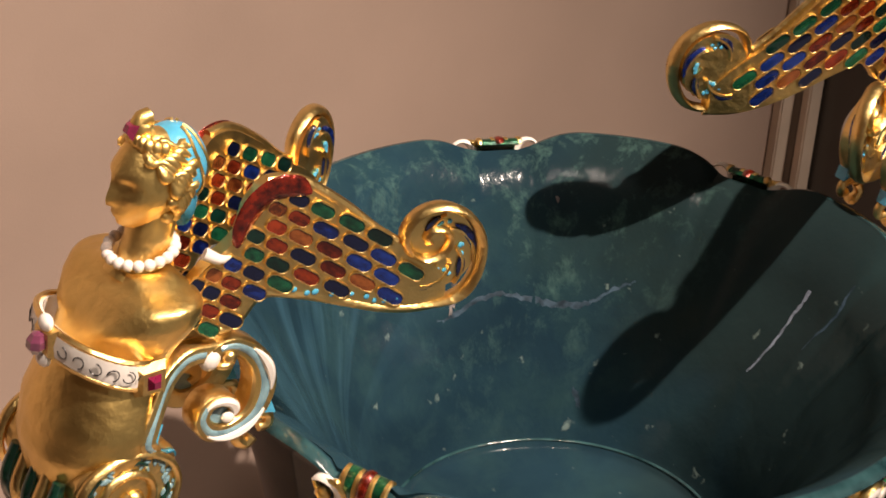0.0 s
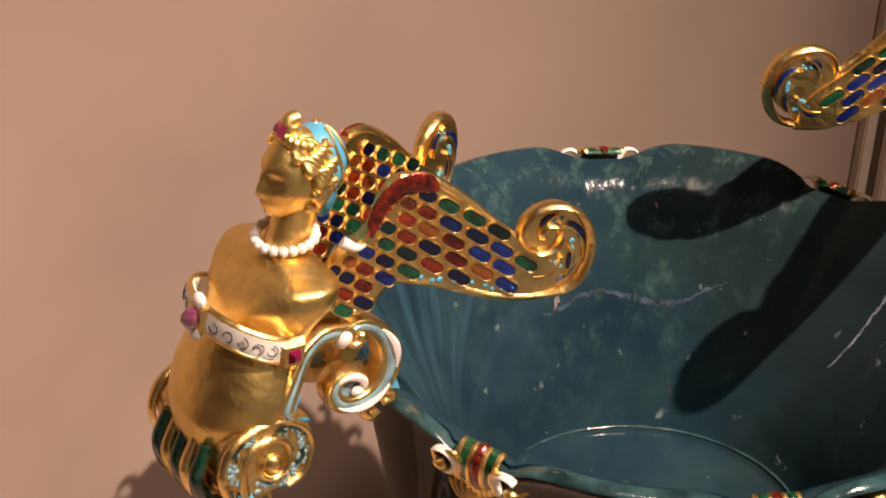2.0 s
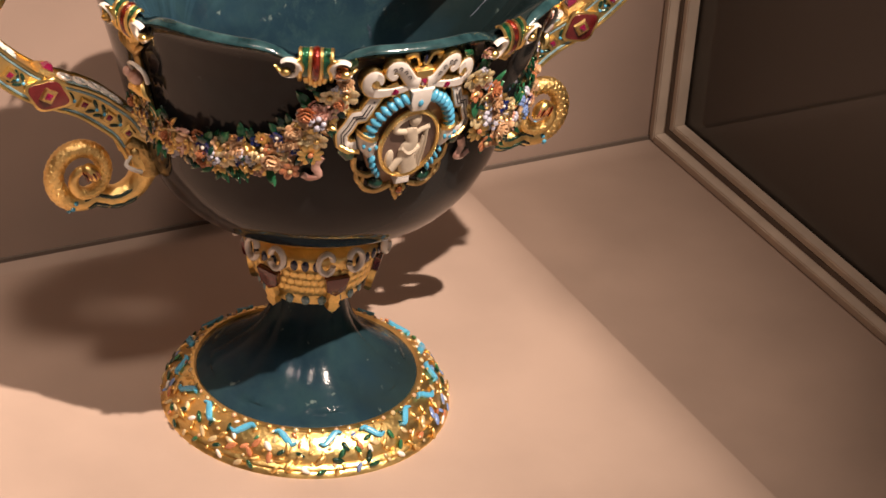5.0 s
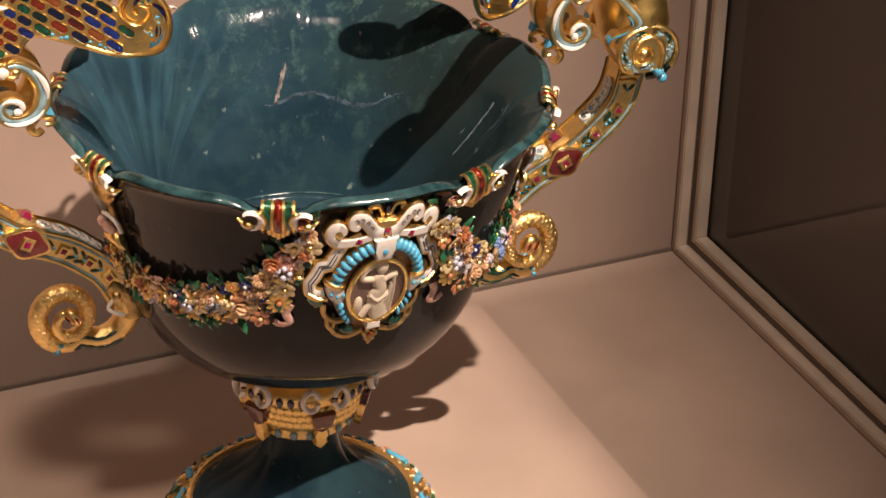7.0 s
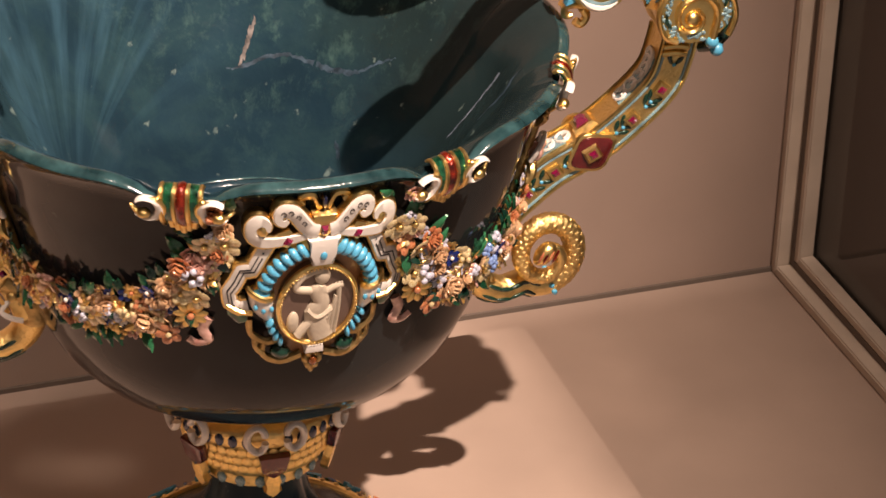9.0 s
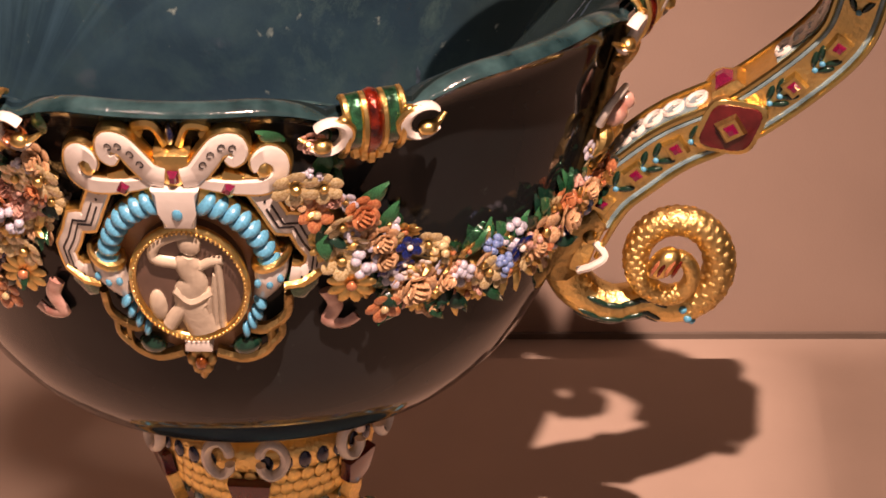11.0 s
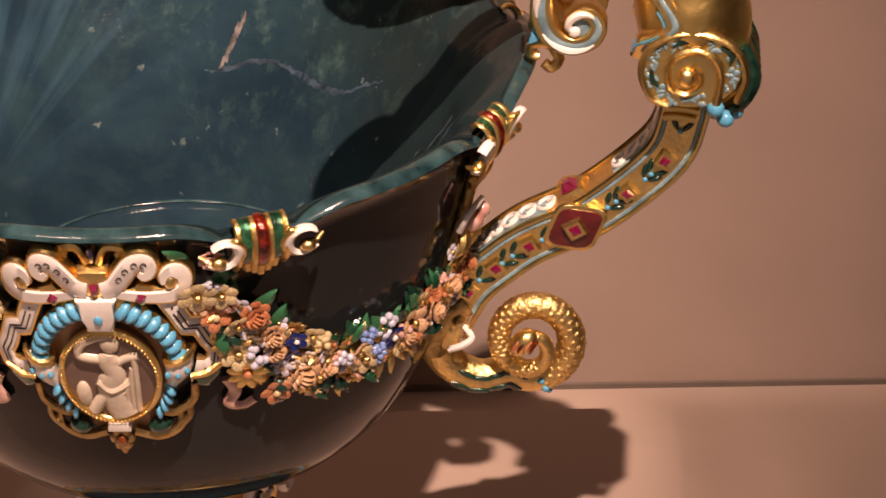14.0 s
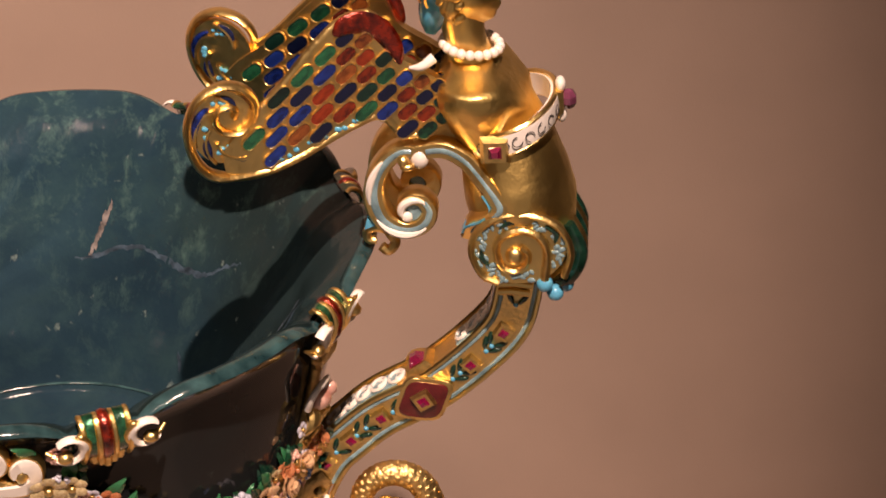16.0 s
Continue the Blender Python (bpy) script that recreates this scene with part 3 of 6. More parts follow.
def build_collar():
    bm = bmesh.new()
    prof = [(0.20, -1.19), (0.262, -1.20), (0.268, -1.215), (0.250, -1.225), (0.215, -1.25), (0.21, -1.27), (0.245, -1.285), (0.252, -1.30), (0.248, -1.335), (0.240, -1.345), (0.225, -1.36), (0.215, -1.40), (0.205, -1.45), (0.20, -1.47), (0.185, -1.48), (0.178, -1.52), (0.15, -1.53), (0.12, -1.5)]
    revolve(bm, prof, 64)
    lift = Matrix.Translation((0, 0, -1.235)) @ Matrix.Diagonal((1.13, 1.13, 1.08, 1)) @ Matrix.Translation((0, 0, 1.30))
    collar = part("collar", bm, GOLD_CHASED, vase, "chased gold collar with white scrolls and dark enamel dots", lift)
    dot = bmesh.new()
    ball(dot, (0, 0, 0), (0.014, 0.006, 0.022), 8, 5)
    dk = mesh_of("enamel_dot", dot, NAVY)
    sc = bmesh.new()
    ball(sc, (0, 0, 0), (0.016, 0.008, 0.020), 8, 5)
    tq = mesh_of("enamel_scale", sc, PALEBLUE)
    for k in range(40):
        a = radians(9 * k)
        t = Matrix.Rotation(a + math.pi / 2, 4, "Z")
        if (k % 10) not in (0, 9):
            piece("enamel_dot", dk, lift @ Matrix.Translation((0.252 * math.cos(a), 0.252 * math.sin(a), -1.316)) @ t, collar)
        if k % 2:
            piece("enamel_scale", tq, lift @ Matrix.Translation((0.186 * math.cos(a), 0.186 * math.sin(a), -1.50)) @ t, collar)
    dr = bmesh.new()
    ball(dr, (0, 0, 0), (0.0155, 0.005, 0.021), 8, 6)
    drop_me = mesh_of("gold_drop", dr, GOLD)
    for k in range(144):
        a, row = radians(7.5 * (k % 48) + 3.75 * (k // 48 % 2)), k // 48
        piece("gold_drop", drop_me, lift @ Matrix.Translation(((0.228 - 0.009 * row) * math.cos(a), (0.228 - 0.009 * row) * math.sin(a), -1.372 - 0.034 * row)) @ Matrix.Rotation(a + math.pi / 2, 4, "Z") @ pose(0, 0, 0, 12), collar)
    w = bmesh.new()
    c_scroll(w, 0.034, 0.085, 0.011, 0.013, 1)
    ws = mesh_of("scroll", w, WHITE)
    w = bmesh.new()
    c_scroll(w, 0.034, 0.085, 0.011, 0.013, -1)
    ws2 = mesh_of("scroll", w, WHITE)
    m = bmesh.new()
    slab(m, [(-0.045, 0.03), (0.045, 0.03), (0.035, -0.03), (0, -0.055), (-0.035, -0.03)], -0.012, 0.012, 0.006)
    shield = mesh_of("shield", m, MAROON)
    m = bmesh.new()
    slab(m, [(-0.016, 0.045), (0.016, 0.045), (0.024, 0.012), (0.012, -0.008), (0.026, -0.022), (0.010, -0.034), (0, -0.052), (-0.010, -0.034), (-0.026, -0.022), (-0.012, -0.008), (-0.024, 0.012)], -0.012, 0.012, 0.004)
    pend = mesh_of("pendant", m, GOLD)
    for k in range(6):
        a = radians(-90 + 60 * k)
        for d, me in ((-10, ws), (10, ws2)):
            b = a + radians(d)
            piece("scroll", me, lift @ Matrix.Translation((0.272 * math.cos(b), 0.272 * math.sin(b), -1.29)) @ Matrix.Rotation(b + math.pi / 2, 4, "Z"), collar)
        piece("shield", shield, lift @ Matrix.Translation((0.236 * math.cos(a), 0.236 * math.sin(a), -1.40)) @ Matrix.Rotation(a + math.pi / 2, 4, "Z") @ pose(0, 0, 0, 12), collar)
        piece("pendant", pend, lift @ Matrix.Translation((0.212 * math.cos(a), 0.212 * math.sin(a), -1.49)) @ Matrix.Rotation(a + math.pi / 2, 4, "Z") @ pose(0, 0, 0, 14), collar)


build_collar()


def build_clip(deg):
    """A rim clip: green and red bands between white C-scrolls with gold beads."""
    p, m = on_bowl(deg, -0.058, 0.014)
    m = Matrix.Translation(p) @ Matrix.Rotation(radians(deg) + math.pi / 2, 4, "Z") @ Matrix.Rotation(radians(14), 4, "X") @ Matrix.Diagonal((1.06, 0.9, 0.76, 1))
    bm = bmesh.new()
    # gold claw over the rim
    pts = [(0, -0.004, -0.10), (0, -0.03, -0.05), (0, -0.034, 0.0), (0, -0.026, 0.035), (0, -0.008, 0.058), (0, 0.012, 0.062), (0, 0.022, 0.050)]
    sec = [(-0.5, -1), (0.5, -1), (0.6, 0.0), (0.5, 1), (-0.5, 1), (-0.6, 0)]
    sweep(bm, spline(pts, 5), [(0.016, 0.050)] * 31, up=(1, 0, 0), section=sec)
    clip = part("rim_clip", bm, GREEN, vase, "rim clip of green and red enamel bands with white scrolls", m)
    bm = bmesh.new()
    pts2 = [(0, q[1] * 1.12 - 0.003, q[2] * 1.06) for q in pts]
    sweep(bm, spline(pts2, 5), [(0.013, 0.014)] * 31, up=(1, 0, 0))
    part("band", bm, RED, clip, "red enamel band", m)
    for s in (-1, 1):
        bm = bmesh.new()
        for x in (0.018, 0.052):
            pts3 = [(s * x, q[1] * 1.15 - 0.004, q[2] * 1.08) for q in pts]
            sweep(bm, spline(pts3, 5), 0.0075, 6)
        part("edging", bm, GOLD, clip, "", m)
        bm = bmesh.new()
        arc = [(s * (0.088 - 0.034 * math.cos(radians(a))), -0.038 - 0.006 * math.sin(radians(a)), -0.004 + 0.054 * math.sin(radians(a))) for a in range(-150, 136, 15)]
        sweep(bm, arc, [(0.005 + 0.008 * math.sin(math.pi * i / (len(arc) - 1)), 0.014) for i in range(len(arc))], 8, up=(0, 1, 0))
        part("scroll", bm, WHITE, clip, "white enamel scroll", m)
        bm = bmesh.new()
        sweep(bm, [(q[0] - s * 0.011 * math.cos(0), q[1] - 0.002, q[2]) for q in arc[2:-2]], 0.008, 6)
        ball(bm, (s * 0.098, -0.040, -0.028), 0.019, 10, 7)
        sweep(bm, spline([(s * 0.100, -0.038, -0.034), (s * 0.118, -0.030, -0.026), (s * 0.136, -0.018, -0.012)], 5), np.linspace(0.014, 0.004, 11).tolist(), 7)
        ball(bm, (s * 0.060, -0.040, 0.044), 0.012, 8, 6)
        part("gold_bead", bm, GOLD, clip, "", m)
    bm = bmesh.new()
    for k in range(5):
        x = -0.036 + 0.018 * k
        sweep(bm, [(x, -0.024, -0.05), (x * 0.8, -0.02, -0.10 - 0.012 * (2 - abs(k - 2))), (x * 0.5, 0.0, -0.118)], [0.010, 0.010, 0.004], 6)
    part("palmette", bm, GOLD_CHASED, clip, "", m)
    return clip


for deg in CLIPS:
    build_clip(deg)

# ---------------------------------------------------------------- the handles
# Laid out for the handle on the +x side; the other one is its mirror image.
ARM = spline([(1.345, 0, -0.06), (1.33, 0, -0.15), (1.298, 0, -0.245), (1.215, 0, -0.338), (1.09, 0, -0.44), (0.95, 0, -0.515), (0.865, 0, -0.583), (0.80, 0, -0.645), (0.75, 0, -0.735), (0.71, 0, -0.83)], 6)
ARM_W = 0.052
ARM_D = 0.062


def at_arm(x):
    """The point and direction of the arm's middle line at a given x."""
    best = min(range(1, len(ARM) - 1), key=lambda i: abs(ARM[i].x - x))
    t = (ARM[best + 1] - ARM[best - 1]).normalized()
    return ARM[best], math.degrees(math.atan2(t.z, t.x))


def gem_mesh(name, material, w=0.022, h=0.020):
    """A pyramid-cut stone that looks along -y."""
    bm = bmesh.new()
    a = [bm.verts.new((x * w, 0, z * w)) for x, z in ((-1, -1), (1, -1), (1, 1), (-1, 1))]
    b = [bm.verts.new((x * w * 0.45, -h, z * w * 0.45)) for x, z in ((-1, -1), (1, -1), (1, 1), (-1, 1))]
    bm.faces.new(b)
    bm.faces.new(a[::-1])
    for i in range(4):
        bm.faces.new((a[i], a[(i + 1) % 4], b[(i + 1) % 4], b[i]))
    return mesh_of(name, bm, material, None, False)


def setting_mesh(name, w=0.032, h=0.016):
    bm = bmesh.new()
    a = [bm.verts.new((x * w, 0.006, z * w)) for x, z in ((-1, -1), (1, -1), (1, 1), (-1, 1))]
    b = [bm.verts.new((x * w * 0.72, -h, z * w * 0.72)) for x, z in ((-1, -1), (1, -1), (1, 1), (-1, 1))]
    bm.faces.new(b)
    for i in range(4):
        bm.faces.new((a[i], a[(i + 1) % 4], b[(i + 1) % 4], b[i]))
    bm.faces.new(a[::-1])
    return mesh_of(name, bm, GOLD, None, False)


def oval_mesh(name, material, r, seg=10, rings=6):
    bm = bmesh.new()
    ball(bm, (0, 0, 0), r, seg, rings)
    return mesh_of(name, bm, material)


RUBY_ME = gem_mesh("ruby", RUBY)
RUBY_BIG = gem_mesh("ruby", RUBY, 0.026, 0.024)
SETTING = setting_mesh("gem_setting")
SETTING_BIG = setting_mesh("gem_setting", 0.044, 0.018)
LEAF_ME = oval_mesh("enamel_leaf", DKGREEN, (0.024, 0.008, 0.009))
DOT_TURQ = oval_mesh("turquoise_dot", TURQ, (0.009, 0.007, 0.009), 8, 5)
BEAD_TURQ = oval_mesh("turquoise_bead", TURQ, 0.022, 12, 8)
PEARL_ME = oval_mesh("pearl", PEARL, 0.0135, 10, 7)
NUB = oval_mesh("dark_nub", MAROON, (0.016, 0.030, 0.012), 8, 5)
FEATHER_BM = bmesh.new()
for i_, (u_, v_) in enumerate([(-1, 0), (-0.88, 0.66), (-0.60, 0.98), (0.55, 0.98), (0.86, 0.66), (1, 0), (0.86, -0.66), (0.55, -0.98), (-0.60, -0.98), (-0.88, -0.66)]):
    # gold wall of the cell, then the enamel sunk in it
    for k_, h_ in ((1.15, 0.0), (1.09, -0.85), (0.99, -0.90), (0.93, -0.55), (0.55, -0.66)):
        FEATHER_BM.verts.new((u_ * (1 - 0.45 * (1 - k_)), h_, v_ * k_))
FEATHER_BM.verts.ensure_lookup_table()
for i_ in range(10):
    j_ = (i_ + 1) % 10
    for k_ in range(4):
        FEATHER_BM.faces.new([FEATHER_BM.verts[5 * p_ + q_] for p_, q_ in ((i_, k_), (j_, k_), (j_, k_ + 1), (i_, k_ + 1))]).material_index = 1 if k_ < 3 else 0
FEATHER_BM.faces.new([FEATHER_BM.verts[5 * i_ + 4] for i_ in range(10)])


def cell_enamel(name, deep, clear):
    """Translucent enamel over gold in one cell: each cell has its own depth of colour, mottled within."""
    m = bpy.data.materials.new(name)
    m.use_nodes = True
    nt = m.node_tree
    b = nt.nodes["Principled BSDF"]
    tc, oi = nt.nodes.new("ShaderNodeTexCoord"), nt.nodes.new("ShaderNodeObjectInfo")
    n = nt.nodes.new("ShaderNodeTexNoise")
    n.noise_dimensions = "4D"
    n.inputs["Scale"].default_value, n.inputs["Detail"].default_value = 1.3, 4
    nt.links.new(tc.outputs["Object"], n.inputs["Vector"])
    w_ = nt.nodes.new("ShaderNodeMath")
    w_.operation, w_.inputs[1].default_value = "MULTIPLY", 60.0
    nt.links.new(oi.outputs["Random"], w_.inputs[0])
    nt.links.new(w_.outputs[0], n.inputs["W"])
    a = nt.nodes.new("ShaderNodeMath")
    a.operation, a.inputs[1].default_value = "MULTIPLY_ADD", 0.38
    nt.links.new(oi.outputs["Random"], a.inputs[0])
    nt.links.new(n.outputs["Fac"], a.inputs[2])
    r = nt.nodes.new("ShaderNodeValToRGB")
    r.color_ramp.elements[0].position, r.color_ramp.elements[1].position = 0.45, 1.0
    r.color_ramp.elements[0].color, r.color_ramp.elements[1].color = (*deep, 1), (*clear, 1)
    nt.links.new(a.outputs[0], r.inputs["Fac"])
    nt.links.new(r.outputs["Color"], b.inputs["Base Color"])
    b.inputs["Metallic"].default_value = 0.45
    b.inputs["Roughness"].default_value = 0.2
    b.inputs["Coat Weight"].default_value = 1.0
    b.inputs["Coat Roughness"].default_value = 0.04
    return m


FEATHERS = {}
for n_, m_ in (("green", cell_enamel("green cell enamel", (0.003, 0.018, 0.012), (0.016, 0.17, 0.075))), ("dark", cell_enamel("dark green cell enamel", (0.003, 0.014, 0.011), (0.006, 0.045, 0.03))),
               ("blue", cell_enamel("blue cell enamel", (0.004, 0.008, 0.07), (0.014, 0.05, 0.34))), ("navy", cell_enamel("navy cell enamel", (0.004, 0.006, 0.030), (0.006, 0.010, 0.050))),
               ("red", cell_enamel("red cell enamel", (0.060, 0.005, 0.002), (0.38, 0.045, 0.010))), ("amber", cell_enamel("orange brown cell enamel", (0.10, 0.020, 0.004), (0.48, 0.14, 0.03)))):
    FEATHERS[n_] = mesh_of("feather", FEATHER_BM.copy(), [m_, GOLD], None, True, 40)
FEATHER_BM.free()


def inside(poly, x, z):
    hit = False
    for (x0, z0), (x1, z1) in zip(poly, poly[1:] + poly[:1]):
        if (z0 > z) != (z1 > z) and x < (x1 - x0) * (z - z0) / (z1 - z0) + x0:
            hit = not hit
    return hit


def figure(mm):
    """The gilt half figure as one plain shape: hips, waist, torso, neck, head, hair, cap and diadem."""
    bm = bmesh.new()
    sec = [(-0.10, 1.37, 0.03, 0.04), (-0.05, 1.37, 0.07, 0.07), (0.0, 1.365, 0.105, 0.105), (0.05, 1.362, 0.122, 0.125), (0.09, 1.358, 0.134, 0.142), (0.15, 1.355, 0.142, 0.182), (0.22, 1.346, 0.136, 0.184), (0.285, 1.334, 0.118, 0.164), (0.335, 1.322, 0.104, 0.146),
           (0.385, 1.292, 0.112, 0.152), (0.43, 1.272, 0.108, 0.176), (0.465, 1.264, 0.100, 0.188), (0.492, 1.258, 0.090, 0.190), (0.506, 1.254, 0.080, 0.184), (0.515, 1.254, 0.066, 0.13), (0.535, 1.255, 0.052, 0.075)]
    seg = 32
    zz = np.concatenate([np.linspace(-0.10, 0.48, 42), np.linspace(0.487, 0.535, 10)])
    cols = list(zip(*sec))
    rings = []
    for z in zz:
        cx, rx, ry = (interp(cols[0], cols[k], z) for k in (1, 2, 3))
        ring = []
        for j in range(seg):
            a = 2 * math.pi * j / seg
            c, s = math.cos(a), math.sin(a)
            k = 1.0
            flat = max(0.0, min(1.0, (z - 0.40) / 0.06))
            s = math.copysign(abs(s) ** (1 - 0.58 * flat), s)
            if 0.36 < z < 0.50:   # chest
                k += 0.16 * math.exp(-((z - 0.425) / 0.034) ** 2) * max(0, c) ** 1.5 * math.exp(-((abs(s) - 0.5) / 0.25) ** 2)
            if z < 0.27:          # folds where thigh and drapery meet
                for f0, f1, w_ in ((0.9, 5.0, 0.20), (1.75, 3.0, 0.16)):
                    k -= 0.045 * math.exp(-((abs(math.atan2(s, c)) - f0 + f1 * (0.13 - z)) / w_) ** 2) * math.exp(-((z - 0.14) / 0.07) ** 2)
            if z < 0.25:          # thighs and belly
                k += 0.05 * math.exp(-((z - 0.10) / 0.07) ** 2) * max(0, c) * (1 - 0.6 * math.exp(-(s / 0.18) ** 2))
            ring.append(bm.verts.new((cx + rx * k * c, ry * k * s, z + 0.036 * c * math.exp(-((z - 0.33) / 0.09) ** 2))))
        rings.append(ring)
    for a, b in zip(rings, rings[1:]):
        for j in range(seg):
            bm.faces.new((a[j], a[(j + 1) % seg], b[(j + 1) % seg], b[j]))
    bm.faces.new(rings[0][::-1])
    bm.faces.new(rings[-1])
    # neck
    sweep(bm, [(1.262, 0, 0.50), (1.248, 0, 0.54), (1.238, 0, 0.59), (1.232, 0, 0.66)], [0.072, 0.056, 0.052, 0.056], 16)
    # head, with a plain face
    vs = ball(bm, (1.238, 0, 0.725), (0.094, 0.076, 0.115), 40, 32)
    for v in vs:
        d = v.co - Vector((1.238, 0, 0.725))
        if d.x > 0.02:
            y, z = d.y, d.z
            f = min(1, (d.x - 0.02) / 0.05)
            nose = 0.020 * math.exp(-(y / 0.012) ** 2) * max(0, min(1, (0.035 - z) / 0.055)) * (1 if z > -0.035 else math.exp(-((z + 0.035) / 0.008) ** 2))
            brow = 0.006 * math.exp(-((z - 0.035) / 0.016) ** 2)
            eye = -0.016 * math.exp(-((z - 0.010) / 0.016) ** 2) * math.exp(-((abs(y) - 0.030) / 0.016) ** 2)
            lips = 0.014 * math.exp(-((z + 0.058) / 0.010) ** 2) * math.exp(-(y / 0.022) ** 2)
            chin = 0.022 * math.exp(-((z + 0.092) / 0.020) ** 2) * math.exp(-(y / 0.030) ** 2)
            v.co.x += f * (nose + brow + eye + lips + chin)
        if d.z < -0.03:
            v.co.y *= 1 - 0.35 * min(1, (-d.z - 0.03) / 0.09)
    # waved hair drawn back from the forehead
    def scalp(az, el, k=1.0):
        az, el = radians(az), radians(el)
        return Vector((1.230 + 0.096 * k * math.cos(az) * math.cos(el), 0.082 * k * math.sin(az) * math.cos(el), 0.735 + 0.108 * k * math.sin(el)))

    for s in (-1, 1):
        for k in range(13):
            pts = []
            for i in range(19):
                u = i / 18
                el = (64 - 4.2 * k) * (1 - u) + (46 - 7.6 * k) * u + 4.0 * math.sin(15 * u + 1.7 * k)
                az = (12 + 6.0 * k) * (1 - u) + (138 - 2.6 * k) * u
                pts.append(scalp(s * az, el, 1.0 + 0.03 * math.sin(13 * u + 2.1 * k)))
            sweep(bm, pts, [0.0105 + 0.0030 * math.sin(17 * i / 18 + 1.3 * k) for i in range(19)], 7)
        for k in range(7):
            ball(bm, scalp(s * (88 + 9 * (k % 3)), -18 - 9 * k, 0.97), (0.017, 0.013, 0.014), 8, 6)
    # cap at the back of the head
    ball(bm, (1.194, 0, 0.748), (0.074, 0.080, 0.094), 28, 20, 1)
    sweep(bm, spline([(1.19, 0, 0.70), (1.165, 0, 0.64), (1.155, 0, 0.60)], 5), [0.056, 0.054, 0.050, 0.047, 0.043, 0.039, 0.034, 0.030, 0.025, 0.020, 0.016], 12, mi=1)
    for s in (-1, 1):
        for off, amp in ((0.0, 0.35), (0.9, 0.25)):
            pts = []
            for i in range(15):
                a, e = math.pi * 0.5 + s * (0.55 + off * 0.6 + amp * math.sin(4.5 * i / 14)), radians(75 - 115 * i / 14)
                pts.append((1.194 - 0.076 * math.sin(a) * math.cos(e), 0.082 * math.cos(a) * math.cos(e) * -1, 0.748 + 0.096 * math.sin(e)))
            sweep(bm, pts, 0.0035, 5)
    # diadem: a low gold crest
    for a in range(-75, 76, 15):
        q = scalp(a, 58 - 0.12 * abs(a), 1.04)
        ball(bm, q, (0.016, 0.016, 0.018), 8, 6)
    sweep(bm, spline([(1.262, 0, 0.825), (1.272, 0, 0.866), (1.250, 0, 0.872)], 4), [0.026] * 4 + [0.020] * 5, 9)
    return part("figurine", bm, [GOLD_SKIN, TURQ], vase, "gilt half figure with a turquoise cap", mm, True, 60)


WING = [(1.20, 0.451), (1.185, 0.386), (1.129, 0.349), (1.068, 0.353), (1.023, 0.415), (0.948, 0.403), (0.819, 0.355), (0.728, 0.34), (0.655, 0.352), (0.655, 0.42), (0.705, 0.47), (0.76, 0.51), (0.809, 0.548), (0.89, 0.627), (0.967, 0.685), (1.028, 0.690), (1.066, 0.635), (1.08, 0.571), (1.143, 0.51)]
FIELD = [(1.192, 0.450), (1.180, 0.388), (1.128, 0.358), (1.072, 0.364), (1.030, 0.424), (0.94, 0.418), (0.82, 0.376), (0.738, 0.372), (0.700, 0.43), (0.762, 0.505), (0.818, 0.548), (0.895, 0.620), (0.962, 0.662), (1.005, 0.650), (1.045, 0.608), (1.072, 0.560), (1.145, 0.500)]


def wing_y(x):
    t = max(0.0, (1.19 - x) / 0.5)
    return -(0.090 + 0.150 * t**1.5)


def wing_yaw(x):
    return math.degrees(math.atan(0.45 * max(0.0, (1.19 - x) / 0.5) ** 0.5))


